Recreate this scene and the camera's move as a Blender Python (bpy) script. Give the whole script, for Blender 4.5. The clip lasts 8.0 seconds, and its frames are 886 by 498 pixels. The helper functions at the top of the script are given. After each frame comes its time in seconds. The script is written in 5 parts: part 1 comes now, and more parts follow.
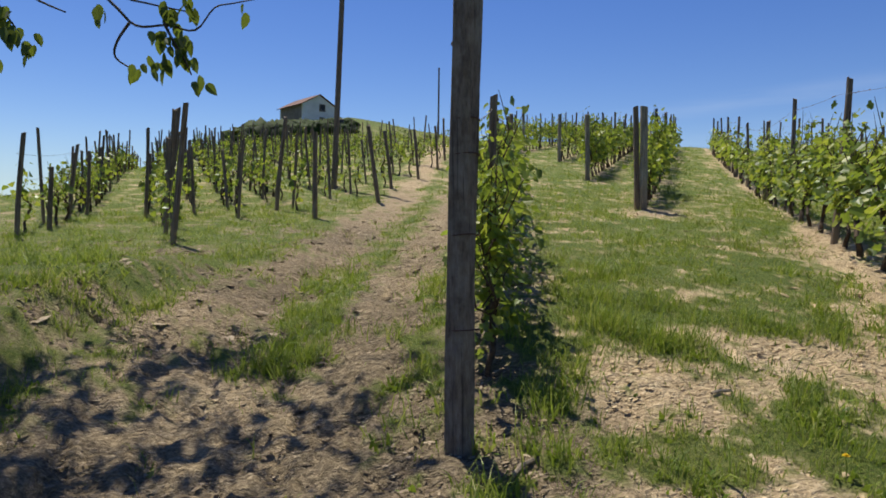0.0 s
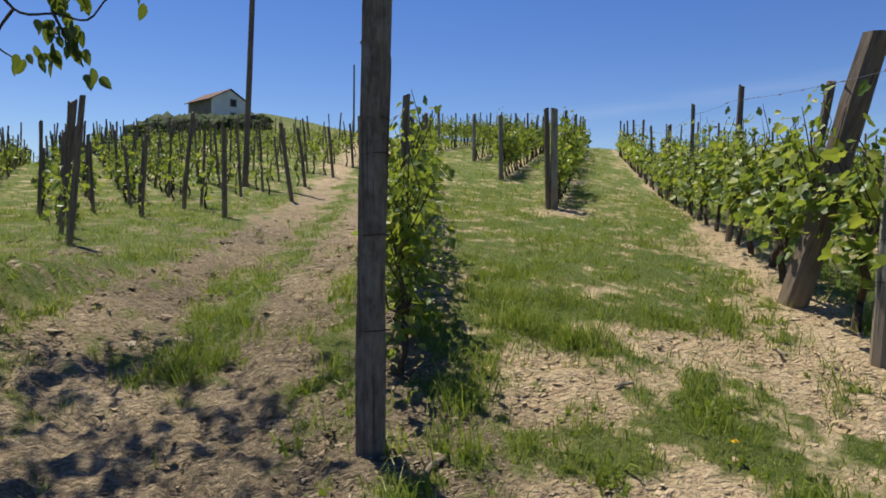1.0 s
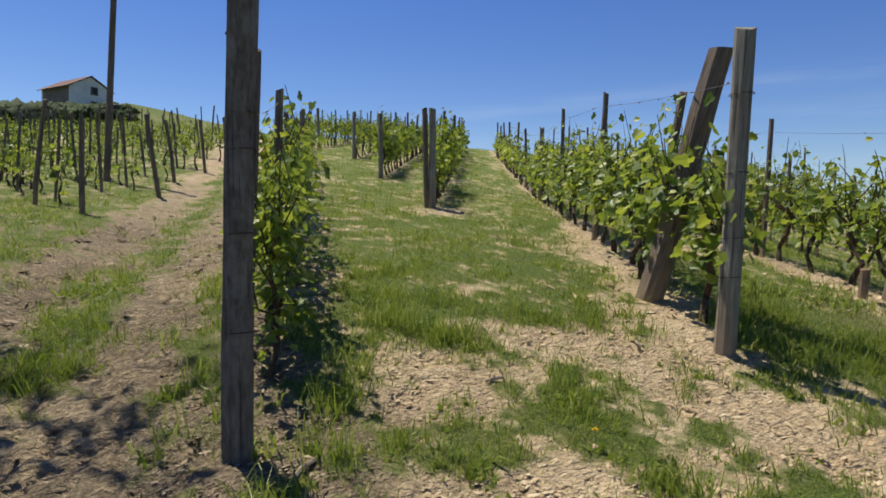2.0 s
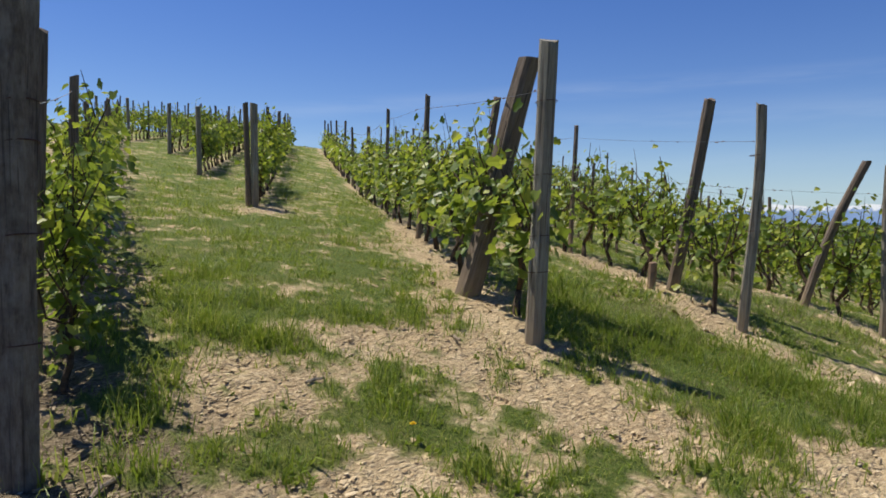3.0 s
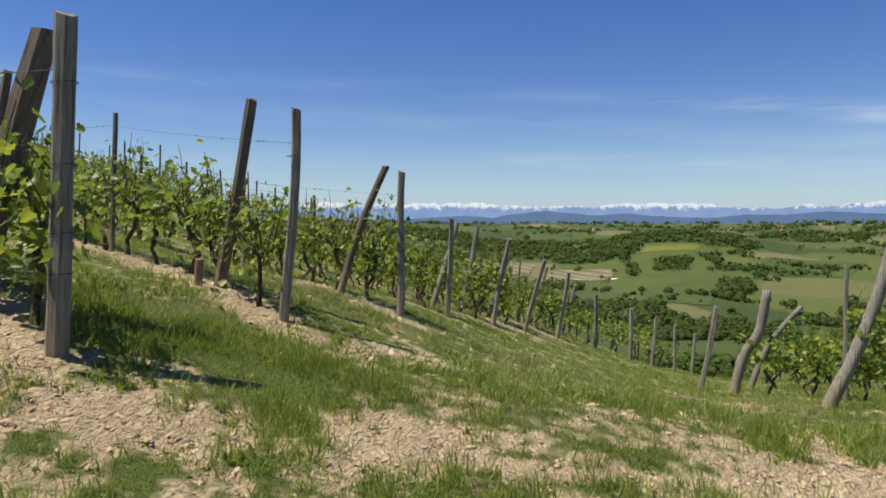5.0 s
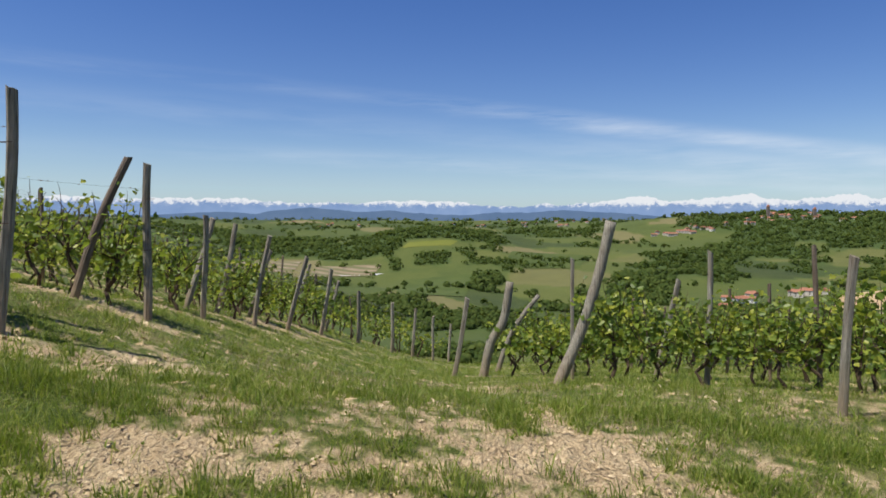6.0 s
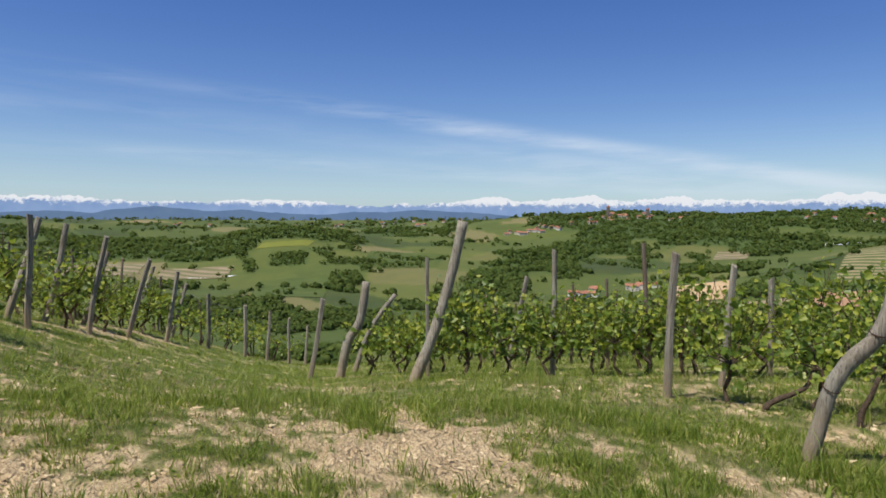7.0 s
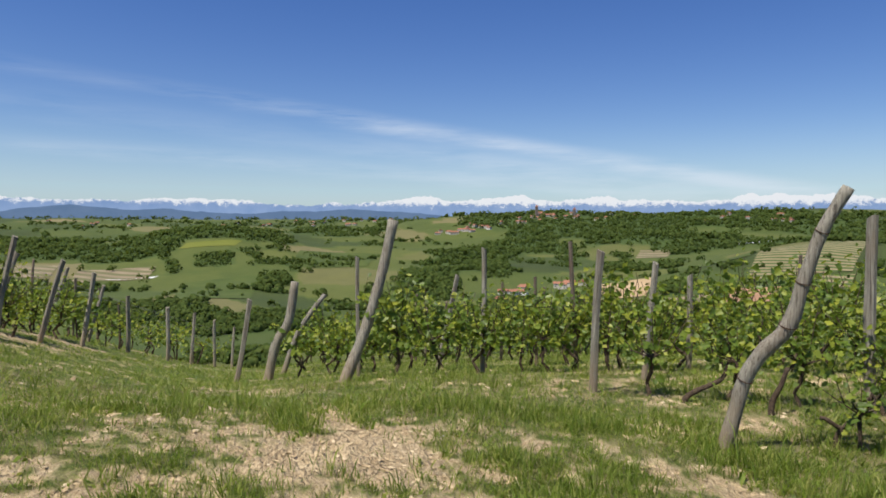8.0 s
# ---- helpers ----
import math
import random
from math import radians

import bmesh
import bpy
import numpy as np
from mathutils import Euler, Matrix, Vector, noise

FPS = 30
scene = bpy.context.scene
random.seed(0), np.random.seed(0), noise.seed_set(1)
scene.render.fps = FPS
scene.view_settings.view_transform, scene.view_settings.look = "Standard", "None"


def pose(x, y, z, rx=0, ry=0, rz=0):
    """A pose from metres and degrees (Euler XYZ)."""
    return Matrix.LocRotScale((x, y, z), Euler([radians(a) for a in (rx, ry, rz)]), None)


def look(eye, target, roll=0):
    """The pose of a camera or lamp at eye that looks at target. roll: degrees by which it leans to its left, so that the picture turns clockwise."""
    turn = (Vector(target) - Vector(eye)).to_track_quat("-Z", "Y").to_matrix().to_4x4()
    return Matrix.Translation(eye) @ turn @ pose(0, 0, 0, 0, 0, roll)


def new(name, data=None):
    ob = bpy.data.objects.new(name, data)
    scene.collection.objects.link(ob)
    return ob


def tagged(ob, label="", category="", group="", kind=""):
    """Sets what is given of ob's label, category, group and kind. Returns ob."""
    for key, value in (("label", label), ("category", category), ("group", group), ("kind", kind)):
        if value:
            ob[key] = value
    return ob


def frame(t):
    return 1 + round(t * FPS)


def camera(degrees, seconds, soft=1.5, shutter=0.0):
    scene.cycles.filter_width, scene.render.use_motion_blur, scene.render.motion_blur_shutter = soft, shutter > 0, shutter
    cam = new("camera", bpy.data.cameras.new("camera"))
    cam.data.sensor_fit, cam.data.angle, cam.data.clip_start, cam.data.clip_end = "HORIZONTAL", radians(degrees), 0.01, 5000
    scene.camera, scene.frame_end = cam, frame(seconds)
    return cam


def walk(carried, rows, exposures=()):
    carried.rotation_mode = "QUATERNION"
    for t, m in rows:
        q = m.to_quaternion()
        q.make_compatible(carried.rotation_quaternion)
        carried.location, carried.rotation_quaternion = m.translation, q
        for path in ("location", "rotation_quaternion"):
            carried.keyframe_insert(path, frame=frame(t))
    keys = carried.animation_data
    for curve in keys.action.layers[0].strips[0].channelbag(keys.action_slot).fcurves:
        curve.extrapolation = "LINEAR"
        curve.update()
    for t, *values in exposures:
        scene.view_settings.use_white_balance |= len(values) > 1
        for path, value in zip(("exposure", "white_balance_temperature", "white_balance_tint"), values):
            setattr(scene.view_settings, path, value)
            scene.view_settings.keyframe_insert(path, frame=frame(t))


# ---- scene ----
cam = camera(66.1, 8.0, soft=1.7)
PATH = [
    (0, (0.058, -0.377, 1.475), (0.084, 1.622, 1.418), 0.7),
    (0.5, (0.072, -0.375, 1.478), (0.205, 1.62, 1.42), 0.6),
    (1, (0.089, -0.38, 1.484), (0.358, 1.601, 1.425), 0.6),
    (2.3, (0.152, -0.391, 1.486), (0.885, 1.469, 1.428), 0.7),
    (2.5, (0.162, -0.396, 1.481), (0.986, 1.426, 1.424), 0.6),
    (3, (0.197, -0.42, 1.487), (1.253, 1.277, 1.43), 0.5),
    (3.5, (0.238, -0.447, 1.49), (1.531, 1.078, 1.431), 0.4),
    (4, (0.266, -0.485, 1.493), (1.781, 0.821, 1.433), 0.3),
    (4.5, (0.289, -0.517, 1.486), (1.98, 0.549, 1.427), 0.2),
    (5, (0.303, -0.551, 1.488), (2.151, 0.213, 1.427), 0.2),
    (5.2, (0.309, -0.568, 1.493), (2.205, 0.063, 1.43), 0.2),
    (6.3, (0.31, -0.633, 1.498), (2.308, -0.696, 1.43), 0.3),
    (6.5, (0.308, -0.641, 1.498), (2.301, -0.793, 1.431), 0.3),
    (7, (0.286, -0.667, 1.502), (2.261, -0.979, 1.434), 0.2),
    (7.5, (0.294, -0.674, 1.497), (2.249, -1.089, 1.428), 0.2),
    (8, (0.299, -0.679, 1.493), (2.232, -1.189, 1.424), 0.2),
]
walk(cam, [(t, look(eye, target, roll)) for t, eye, target, roll in PATH])

# ---- sky and sun ----
SUN_AZ, SUN_EL = -29.0, 64.0      # degrees from +y towards +x, and above the horizon
world = bpy.data.worlds.new("sky")
scene.world = world
world.use_nodes = True
scene.view_settings.exposure = 0.42


def sky_nodes():
    nt = world.node_tree
    nt.nodes.clear()
    N, L = nt.nodes.new, nt.links.new
    sky = N("ShaderNodeTexSky")
    sky.sky_type, sky.sun_disc = "NISHITA", False
    sky.sun_elevation, sky.sun_rotation = radians(SUN_EL), radians(SUN_AZ)
    sky.altitude, sky.air_density, sky.dust_density, sky.ozone_density = 300, 1.0, 0.18, 2.6
    bg, out = N("ShaderNodeBackground"), N("ShaderNodeOutputWorld")
    bg.inputs["Strength"].default_value = 0.085
    # thin streaks of high cloud along two bands of the sky
    tc = N("ShaderNodeTexCoord")
    hsv = N("ShaderNodeHueSaturation")
    hsv.inputs["Hue"].default_value, hsv.inputs["Saturation"].default_value, hsv.inputs["Value"].default_value = 0.518, 1.3, 0.95
    L(sky.outputs["Color"], hsv.inputs["Color"])
    # pale summer haze low over the horizon
    sep = N("ShaderNodeSeparateXYZ")
    L(tc.outputs["Generated"], sep.inputs[0])
    low = N("ShaderNodeMapRange")
    low.interpolation_type = "SMOOTHSTEP"
    L(sep.outputs["Z"], low.inputs["Value"])
    low.inputs["From Min"].default_value, low.inputs["From Max"].default_value = 0.15, -0.03
    low.inputs["To Max"].default_value = 0.66
    hz = N("ShaderNodeMix")
    hz.data_type = "RGBA"
    L(low.outputs[0], hz.inputs["Factor"])
    L(hsv.outputs["Color"], hz.inputs["A"])
    hz.inputs["B"].default_value = (2.9, 4.1, 6.0, 1)
    col = hz.outputs["Result"]
    for normal, width, gain, scale, heart, reach in CLOUD_BANDS:
        dot = N("ShaderNodeVectorMath")
        dot.operation = "DOT_PRODUCT"
        L(tc.outputs["Generated"], dot.inputs[0])
        dot.inputs[1].default_value = normal[:3]
        mp = N("ShaderNodeMapping")
        L(tc.outputs["Generated"], mp.inputs["Vector"])
        mp.inputs["Scale"].default_value = scale
        nz = N("ShaderNodeTexNoise")
        L(mp.outputs["Vector"], nz.inputs["Vector"])
        nz.inputs["Scale"].default_value, nz.inputs["Detail"].default_value, nz.inputs["Roughness"].default_value = 2.0, 5.0, 0.6
        add = N("ShaderNodeMath")
        add.operation = "MULTIPLY_ADD"
        L(nz.outputs["Fac"], add.inputs[0])
        add.inputs[1].default_value = width * 0.9
        L(dot.outputs["Value"], add.inputs[2])
        shift = N("ShaderNodeMath")
        shift.operation = "ADD"
        L(add.outputs[0], shift.inputs[0])
        shift.inputs[1].default_value = normal[3] - width * 0.45
        ab = N("ShaderNodeMath")
        ab.operation = "ABSOLUTE"
        L(shift.outputs[0], ab.inputs[0])
        mr = N("ShaderNodeMapRange")
        mr.interpolation_type = "SMOOTHSTEP"
        L(ab.outputs[0], mr.inputs["Value"])
        mr.inputs["From Min"].default_value, mr.inputs["From Max"].default_value = width, 0.0
        mr.inputs["To Max"].default_value = gain
        nz2 = N("ShaderNodeMapRange")
        L(nz.outputs["Fac"], nz2.inputs["Value"])
        nz2.inputs["From Min"].default_value, nz2.inputs["From Max"].default_value = 0.36, 0.66
        mul = N("ShaderNodeMath")
        mul.operation = "MULTIPLY"
        L(mr.outputs[0], mul.inputs[0])
        L(nz2.outputs[0], mul.inputs[1])
        # each band is thickest at its heart and thins out along its length
        near = N("ShaderNodeVectorMath")
        near.operation = "DOT_PRODUCT"
        L(tc.outputs["Generated"], near.inputs[0])
        near.inputs[1].default_value = (math.sin(radians(heart)), math.cos(radians(heart)), 0.1)
        along = N("ShaderNodeMapRange")
        along.interpolation_type = "SMOOTHSTEP"
        L(near.outputs["Value"], along.inputs["Value"])
        along.inputs["From Min"].default_value, along.inputs["From Max"].default_value = math.cos(radians(reach)), 1.0
        along.inputs["To Min"].default_value = 0.22
        mul2 = N("ShaderNodeMath")
        mul2.operation = "MULTIPLY"
        L(mul.outputs[0], mul2.inputs[0])
        L(along.outputs[0], mul2.inputs[1])
        mix = N("ShaderNodeMix")
        mix.data_type = "RGBA"
        L(mul2.outputs[0], mix.inputs["Factor"])
        L(col, mix.inputs["A"])
        mix.inputs["B"].default_value = (6.6, 7.2, 8.0, 1)
        col = mix.outputs["Result"]
    L(col, bg.inputs["Color"])
    L(bg.outputs[0], out.inputs[0])


# normal and offset of the band's plane, width, gain, noise scale, bearing of its heart, reach in degrees
CLOUD_BANDS = [((-0.1656, -0.1158, 1.0, -0.004), 0.019, 0.5, (2.2, 2.2, 22.0), 121, 44),
               ((-0.16, -0.10, 1.0, 0.03), 0.035, 0.42, (2.6, 2.6, 24.0), 128, 34),
               ((-0.15, -0.06, 1.0, 0.06), 0.02, 0.22, (3.0, 3.0, 30.0), 100, 40)]
sky_nodes()

sun = new("sun", bpy.data.lights.new("sun", "SUN"))
sun.data.energy, sun.data.angle, sun.data.color = 4.6, radians(0.55), (1.0, 0.94, 0.84)
_a, _e = radians(SUN_AZ), radians(SUN_EL)
SUN_DIR = Vector((math.sin(_a) * math.cos(_e), math.cos(_a) * math.cos(_e), math.sin(_e)))
sun.matrix_world = look(SUN_DIR * 60, (0, 0, 0))

# ---- materials ----
def rgb(c):
    return (*c, 1.0)


class Mat:
    """A small helper round a node material."""

    def __init__(self, name, rough=0.8):
        self.m = bpy.data.materials.new(name)
        self.m.use_nodes = True
        self.t = self.m.node_tree
        self.b = self.t.nodes["Principled BSDF"]
        self.b.inputs["Roughness"].default_value = rough
        self.b.inputs["Specular IOR Level"].default_value = 0.25
        self.tc = self.t.nodes.new("ShaderNodeTexCoord")

    def node(self, kind, **props):
        n = self.t.nodes.new(kind)
        for k, v in props.items():
            n.inputs[k.replace("_", " ")].default_value = v
        return n

    def link(self, a, b):
        self.t.links.new(a, b)

    def noise(self, scale, detail=4.0, rough=0.55, stretch=(1, 1, 1), out="Fac"):
        mp = self.t.nodes.new("ShaderNodeMapping")
        mp.inputs["Scale"].default_value = stretch
        self.link(self.tc.outputs["Object"], mp.inputs["Vector"])
        n = self.node("ShaderNodeTexNoise", Scale=scale, Detail=detail, Roughness=rough)
        self.link(mp.outputs[0], n.inputs["Vector"])
        return n.outputs[out]

    def ramp(self, fac, stops):
        r = self.t.nodes.new("ShaderNodeValToRGB")
        els = r.color_ramp.elements
        els[0].position, els[0].color = stops[0][0], rgb(stops[0][1])
        els[1].position, els[1].color = stops[-1][0], rgb(stops[-1][1])
        for p, c in stops[1:-1]:
            els.new(p).color = rgb(c)
        self.link(fac, r.inputs[0])
        return r.outputs[0]

    def rng(self, fac, a, b, c=0.0, d=1.0):
        r = self.node("ShaderNodeMapRange")
        for k, v in zip(("From Min", "From Max", "To Min", "To Max"), (a, b, c, d)):
            r.inputs[k].default_value = v
        self.link(fac, r.inputs["Value"])
        return r.outputs[0]

    def mix(self, fac, a, b, how="MIX"):
        n = self.t.nodes.new("ShaderNodeMix")
        n.data_type, n.blend_type = "RGBA", how
        for sock, v in (("Factor", fac), ("A", a), ("B", b)):
            if isinstance(v, (int, float)):
                n.inputs[sock].default_value = v
            elif isinstance(v, tuple):
                n.inputs[sock].default_value = rgb(v)
            else:
                self.link(v, n.inputs[sock])
        return n.outputs["Result"]

    def attr(self, name, out="Fac"):
        a = self.t.nodes.new("ShaderNodeAttribute")
        a.attribute_name = name
        return a.outputs[out]

    def island(self):
        return self.t.nodes.new("ShaderNodeNewGeometry").outputs["Random Per Island"]

    def object_random(self):
        return self.t.nodes.new("ShaderNodeObjectInfo").outputs["Random"]

    def color(self, c):
        if isinstance(c, tuple):
            self.b.inputs["Base Color"].default_value = rgb(c)
        else:
            self.link(c, self.b.inputs["Base Color"])
        return self

    def bump(self, height, strength=0.5, dist=0.01):
        n = self.node("ShaderNodeBump", Strength=strength, Distance=dist)
        self.link(height, n.inputs["Height"])
        self.link(n.outputs[0], self.b.inputs["Normal"])
        return self

    def leafy(self, col, share=0.35):
        """Light that passes through thin leaves."""
        tr = self.t.nodes.new("ShaderNodeBsdfTranslucent")
        mx = self.t.nodes.new("ShaderNodeMixShader")
        mx.inputs[0].default_value = share
        self.link(col, tr.inputs["Color"])
        self.link(self.b.outputs[0], mx.inputs[1])
        self.link(tr.outputs[0], mx.inputs[2])
        self.link(mx.outputs[0], self.t.nodes["Material Output"].inputs[0])
        return self


def mat_ground():
    k = Mat("soil_and_turf", 0.95)
    soil = k.ramp(k.noise(2.3, 6, 0.62), [(0.3, (0.32, 0.222, 0.115)), (0.5, (0.52, 0.385, 0.21)), (0.68, (0.68, 0.535, 0.32))])
    crumbs = k.noise(34, 5, 0.75, (0.7, 1.5, 1.0))
    soil = k.mix(0.6, soil, k.ramp(crumbs, [(0.36, (0.12, 0.083, 0.046)), (0.5, (0.5, 0.375, 0.215)), (0.64, (0.72, 0.59, 0.38))]), "MIX")
    # brown loam with tree and post shade painted in: cart track, round corner post
    shaded_loam = k.ramp(k.noise(5.0, 6, 0.7), [(0.3, (0.075, 0.056, 0.034)), (0.5, (0.175, 0.134, 0.076)), (0.7, (0.36, 0.275, 0.16))])
    shaded_loam = k.mix(0.55, shaded_loam, k.ramp(crumbs, [(0.38, (0.05, 0.036, 0.022)), (0.5, (0.19, 0.145, 0.085)), (0.64, (0.5, 0.4, 0.25))]))
    soil = k.mix(k.attr("shaded_loam"), soil, shaded_loam)
    turf = k.ramp(k.noise(1.1, 6, 0.65), [(0.3, (0.085, 0.128, 0.016)), (0.5, (0.125, 0.178, 0.024)), (0.76, (0.25, 0.23, 0.075))])
    turf = k.mix(0.45, turf, k.ramp(k.noise(38, 4, 0.8), [(0.38, (0.03, 0.045, 0.008)), (0.5, (0.1, 0.14, 0.02)), (0.64, (0.28, 0.27, 0.08))]))
    near = k.mix(k.attr("soil"), turf, soil)
    # farmland: each plot has its own crop, with drill lines and uneven growth
    plots = k.ramp(k.attr("crop"), [(0.0, (0.02, 0.036, 0.009)), (0.25, (0.042, 0.07, 0.013)), (0.55, (0.07, 0.095, 0.017)),
                                    (0.8, (0.105, 0.12, 0.024)), (0.9, (0.13, 0.125, 0.04)), (1.0, (0.26, 0.205, 0.11))])
    plots = k.mix(0.3, plots, k.ramp(k.noise(0.035, 7, 0.7), [(0.35, (0.03, 0.05, 0.012)), (0.65, (0.095, 0.112, 0.028))]))
    wv = k.node("ShaderNodeTexWave", Scale=0.11, Distortion=1.5, Detail=1.0)
    mp2 = k.t.nodes.new("ShaderNodeMapping")
    mp2.inputs["Rotation"].default_value = (0, 0, 0.9)
    k.link(k.tc.outputs["Object"], mp2.inputs["Vector"])
    k.link(mp2.outputs[0], wv.inputs["Vector"])
    plots = k.mix(k.rng(wv.outputs["Fac"], 0.2, 0.9, 0.0, 0.2), plots, (0.13, 0.14, 0.05))
    plots = k.mix(k.attr("wood"), plots, k.ramp(k.noise(0.12, 4, 0.7), [(0.3, (0.035, 0.058, 0.014)), (0.7, (0.065, 0.1, 0.022))]))
    k.color(k.mix(k.attr("far"), near, plots))
    vor = k.node("ShaderNodeTexVoronoi", Scale=11.0, Randomness=1.0)
    vor.feature = "DISTANCE_TO_EDGE"
    wv3 = k.t.nodes.new("ShaderNodeMapping")
    wv3.inputs["Scale"].default_value = (0.6, 1.4, 1.0)
    k.link(k.mix(0.09, k.tc.outputs["Object"], k.noise(7, 5, 0.7, out="Color"), "LINEAR_LIGHT"), wv3.inputs["Vector"])
    k.link(wv3.outputs[0], vor.inputs["Vector"])
    plates = k.rng(vor.outputs["Distance"], 0.0, 0.2)
    h = k.mix(0.3, k.mix(0.5, crumbs, k.noise(14, 5, 0.65)), plates)
    h = k.mix(k.attr("soil"), k.noise(24, 6, 0.8), h)
    k.bump(h, 1.0, 0.06)
    return k.m


def mat_wood(name, dark, mid, light, warm=0.3):
    k = Mat(name, 0.85)
    grain = k.noise(9, 6, 0.7, (6, 6, 0.35))
    col = k.ramp(grain, [(0.3, dark), (0.5, mid), (0.72, light)])
    col = k.mix(k.rng(k.noise(2.2, 4, 0.6), 0.42, 0.7, 0, 0.55), col, (0.17, 0.11, 0.065))
    cracks = k.noise(5, 3, 0.5, (16, 16, 0.25))
    col = k.mix(k.rng(cracks, 0.34, 0.42, 0.75, 0.0), col, (0.03, 0.022, 0.016))
    tint = k.rng(k.object_random(), 0, 1, 0.0, 0.35)
    col = k.mix(tint, col, (0.09, 0.075, 0.06))
    # clay rubbed into the foot
    sep = k.t.nodes.new("ShaderNodeSeparateXYZ")
    k.link(k.mix(0.25, k.tc.outputs["Object"], k.noise(7, 4, 0.6, out="Color"), "LINEAR_LIGHT"), sep.inputs[0])
    col = k.mix(k.rng(sep.outputs["Z"], 0.5, 0.12, 0.0, 0.6), col, (0.27, 0.2, 0.125))
    k.color(col)
    k.bump(k.mix(0.5, grain, cracks), 0.9, 0.014)
    return k.m


def mat_old_post():
    """Old unpeeled timber: blotched bark-brown and lichen-grey, with shallow checks and dark knots."""
    k = Mat("old_blotched_timber", 0.9)
    grain = k.noise(14, 6, 0.75, (3, 3, 0.6))
    col = k.ramp(grain, [(0.28, (0.06, 0.045, 0.035)), (0.5, (0.15, 0.118, 0.09)), (0.74, (0.27, 0.225, 0.18))])
    col = k.mix(k.rng(k.noise(6, 5, 0.7, (1, 1, 0.7)), 0.45, 0.68, 0, 0.75), col, (0.26, 0.235, 0.2))
    col = k.mix(k.rng(k.noise(3.2, 4, 0.65), 0.52, 0.66, 0, 0.7), col, (0.065, 0.048, 0.036))
    col = k.mix(k.rng(k.noise(4, 3, 0.5, (11, 11, 0.4)), 0.33, 0.4, 0.6, 0.0), col, (0.03, 0.022, 0.016))
    k.color(col)
    return k.bump(k.mix(0.5, grain, k.noise(30, 5, 0.7)), 0.9, 0.012).m


def mat_leaf(name, a, b, c, share=0.35, rough=0.5):
    k = Mat(name, rough)
    col = k.ramp(k.island(), [(0.0, a), (0.5, b), (1.0, c)])
    col = k.mix(k.rng(k.noise(1.3, 3), 0.35, 0.7, 0, 0.4), col, a)
    k.color(col)
    k.b.inputs["Specular IOR Level"].default_value = 0.35 if rough < 0.6 else 0.08
    k.leafy(k.mix(0.5, col, (0.28, 0.34, 0.03)), share)
    return k.m


def mat_plain(name, a, b, scale=6, rough=0.8, bump=0.3, metal=0.0):
    k = Mat(name, rough)
    n = k.noise(scale, 5, 0.65)
    k.color(k.ramp(n, [(0.3, a), (0.7, b)]))
    k.b.inputs["Metallic"].default_value = metal
    if bump:
        k.bump(k.noise(scale * 5, 4, 0.6), bump, 0.01)
    return k.m


GROUND = mat_ground()
POST_BROWN = mat_wood("weathered_brown_timber", (0.07, 0.052, 0.04), (0.17, 0.132, 0.1), (0.3, 0.245, 0.195))
POST_OLD = mat_old_post()
POST_GREY = mat_wood("silvered_grey_timber", (0.13, 0.119, 0.094), (0.29, 0.272, 0.218), (0.46, 0.432, 0.355))
BARK = mat_plain("vine_bark", (0.03, 0.02, 0.014), (0.12, 0.085, 0.055), 30, 0.9, 0.8)
BRANCH = mat_plain("twig_bark", (0.035, 0.027, 0.02), (0.1, 0.08, 0.06), 20, 0.85, 0.5)
VINE_LEAF = mat_leaf("vine_leaf", (0.065, 0.115, 0.02), (0.17, 0.25, 0.034), (0.45, 0.46, 0.06), 0.5, 0.42)
TREE_LEAF = mat_leaf("cherry_leaf", (0.04, 0.07, 0.015), (0.06, 0.1, 0.02), (0.1, 0.14, 0.03), 0.42)
GRASS = mat_leaf("grass_blade", (0.1, 0.17, 0.018), (0.215, 0.295, 0.034), (0.46, 0.44, 0.13), 0.45, 0.5)
DRY = mat_leaf("dry_straw", (0.2, 0.15, 0.08), (0.32, 0.26, 0.15), (0.42, 0.36, 0.24), 0.15, 0.7)
WOODS = mat_leaf("woodland_leaf", (0.04, 0.065, 0.016), (0.06, 0.092, 0.02), (0.1, 0.13, 0.03), 0.3, 0.7)


def mat_clod(name, shades):
    k = Mat(name, 0.95)
    col = k.ramp(k.island(), list(zip((0.0, 0.3, 0.7, 1.0), shades)))
    k.color(k.mix(0.4, col, k.ramp(k.noise(16, 5, 0.7), [(0.3, shades[1]), (0.7, shades[2])])))
    return k.bump(k.noise(70, 4, 0.7), 0.6, 0.008).m


CLOD = mat_clod("dry_clod", ((0.18, 0.13, 0.075), (0.42, 0.305, 0.17), (0.56, 0.43, 0.25), (0.72, 0.6, 0.41)))
# brown clods darkened to go with the shade painted into the track
SHADED_LOAM_CLOD = mat_clod("shaded_loam_clod", ((0.06, 0.043, 0.03), (0.16, 0.118, 0.072), (0.31, 0.235, 0.142), (0.6, 0.49, 0.33)))
# hedge green with its backlit darkness put into the leaf colour
BACKLIT_HEDGE = mat_leaf("backlit_hedge_leaf", (0.018, 0.034, 0.009), (0.032, 0.055, 0.012), (0.055, 0.085, 0.018), 0.12, 0.7)
WIRE = mat_plain("galvanised_wire", (0.16, 0.15, 0.14), (0.3, 0.29, 0.28), 40, 0.55, 0, 0.7)
RUST = mat_plain("rusty_wire", (0.06, 0.035, 0.025), (0.13, 0.075, 0.05), 60, 0.7, 0, 0.5)
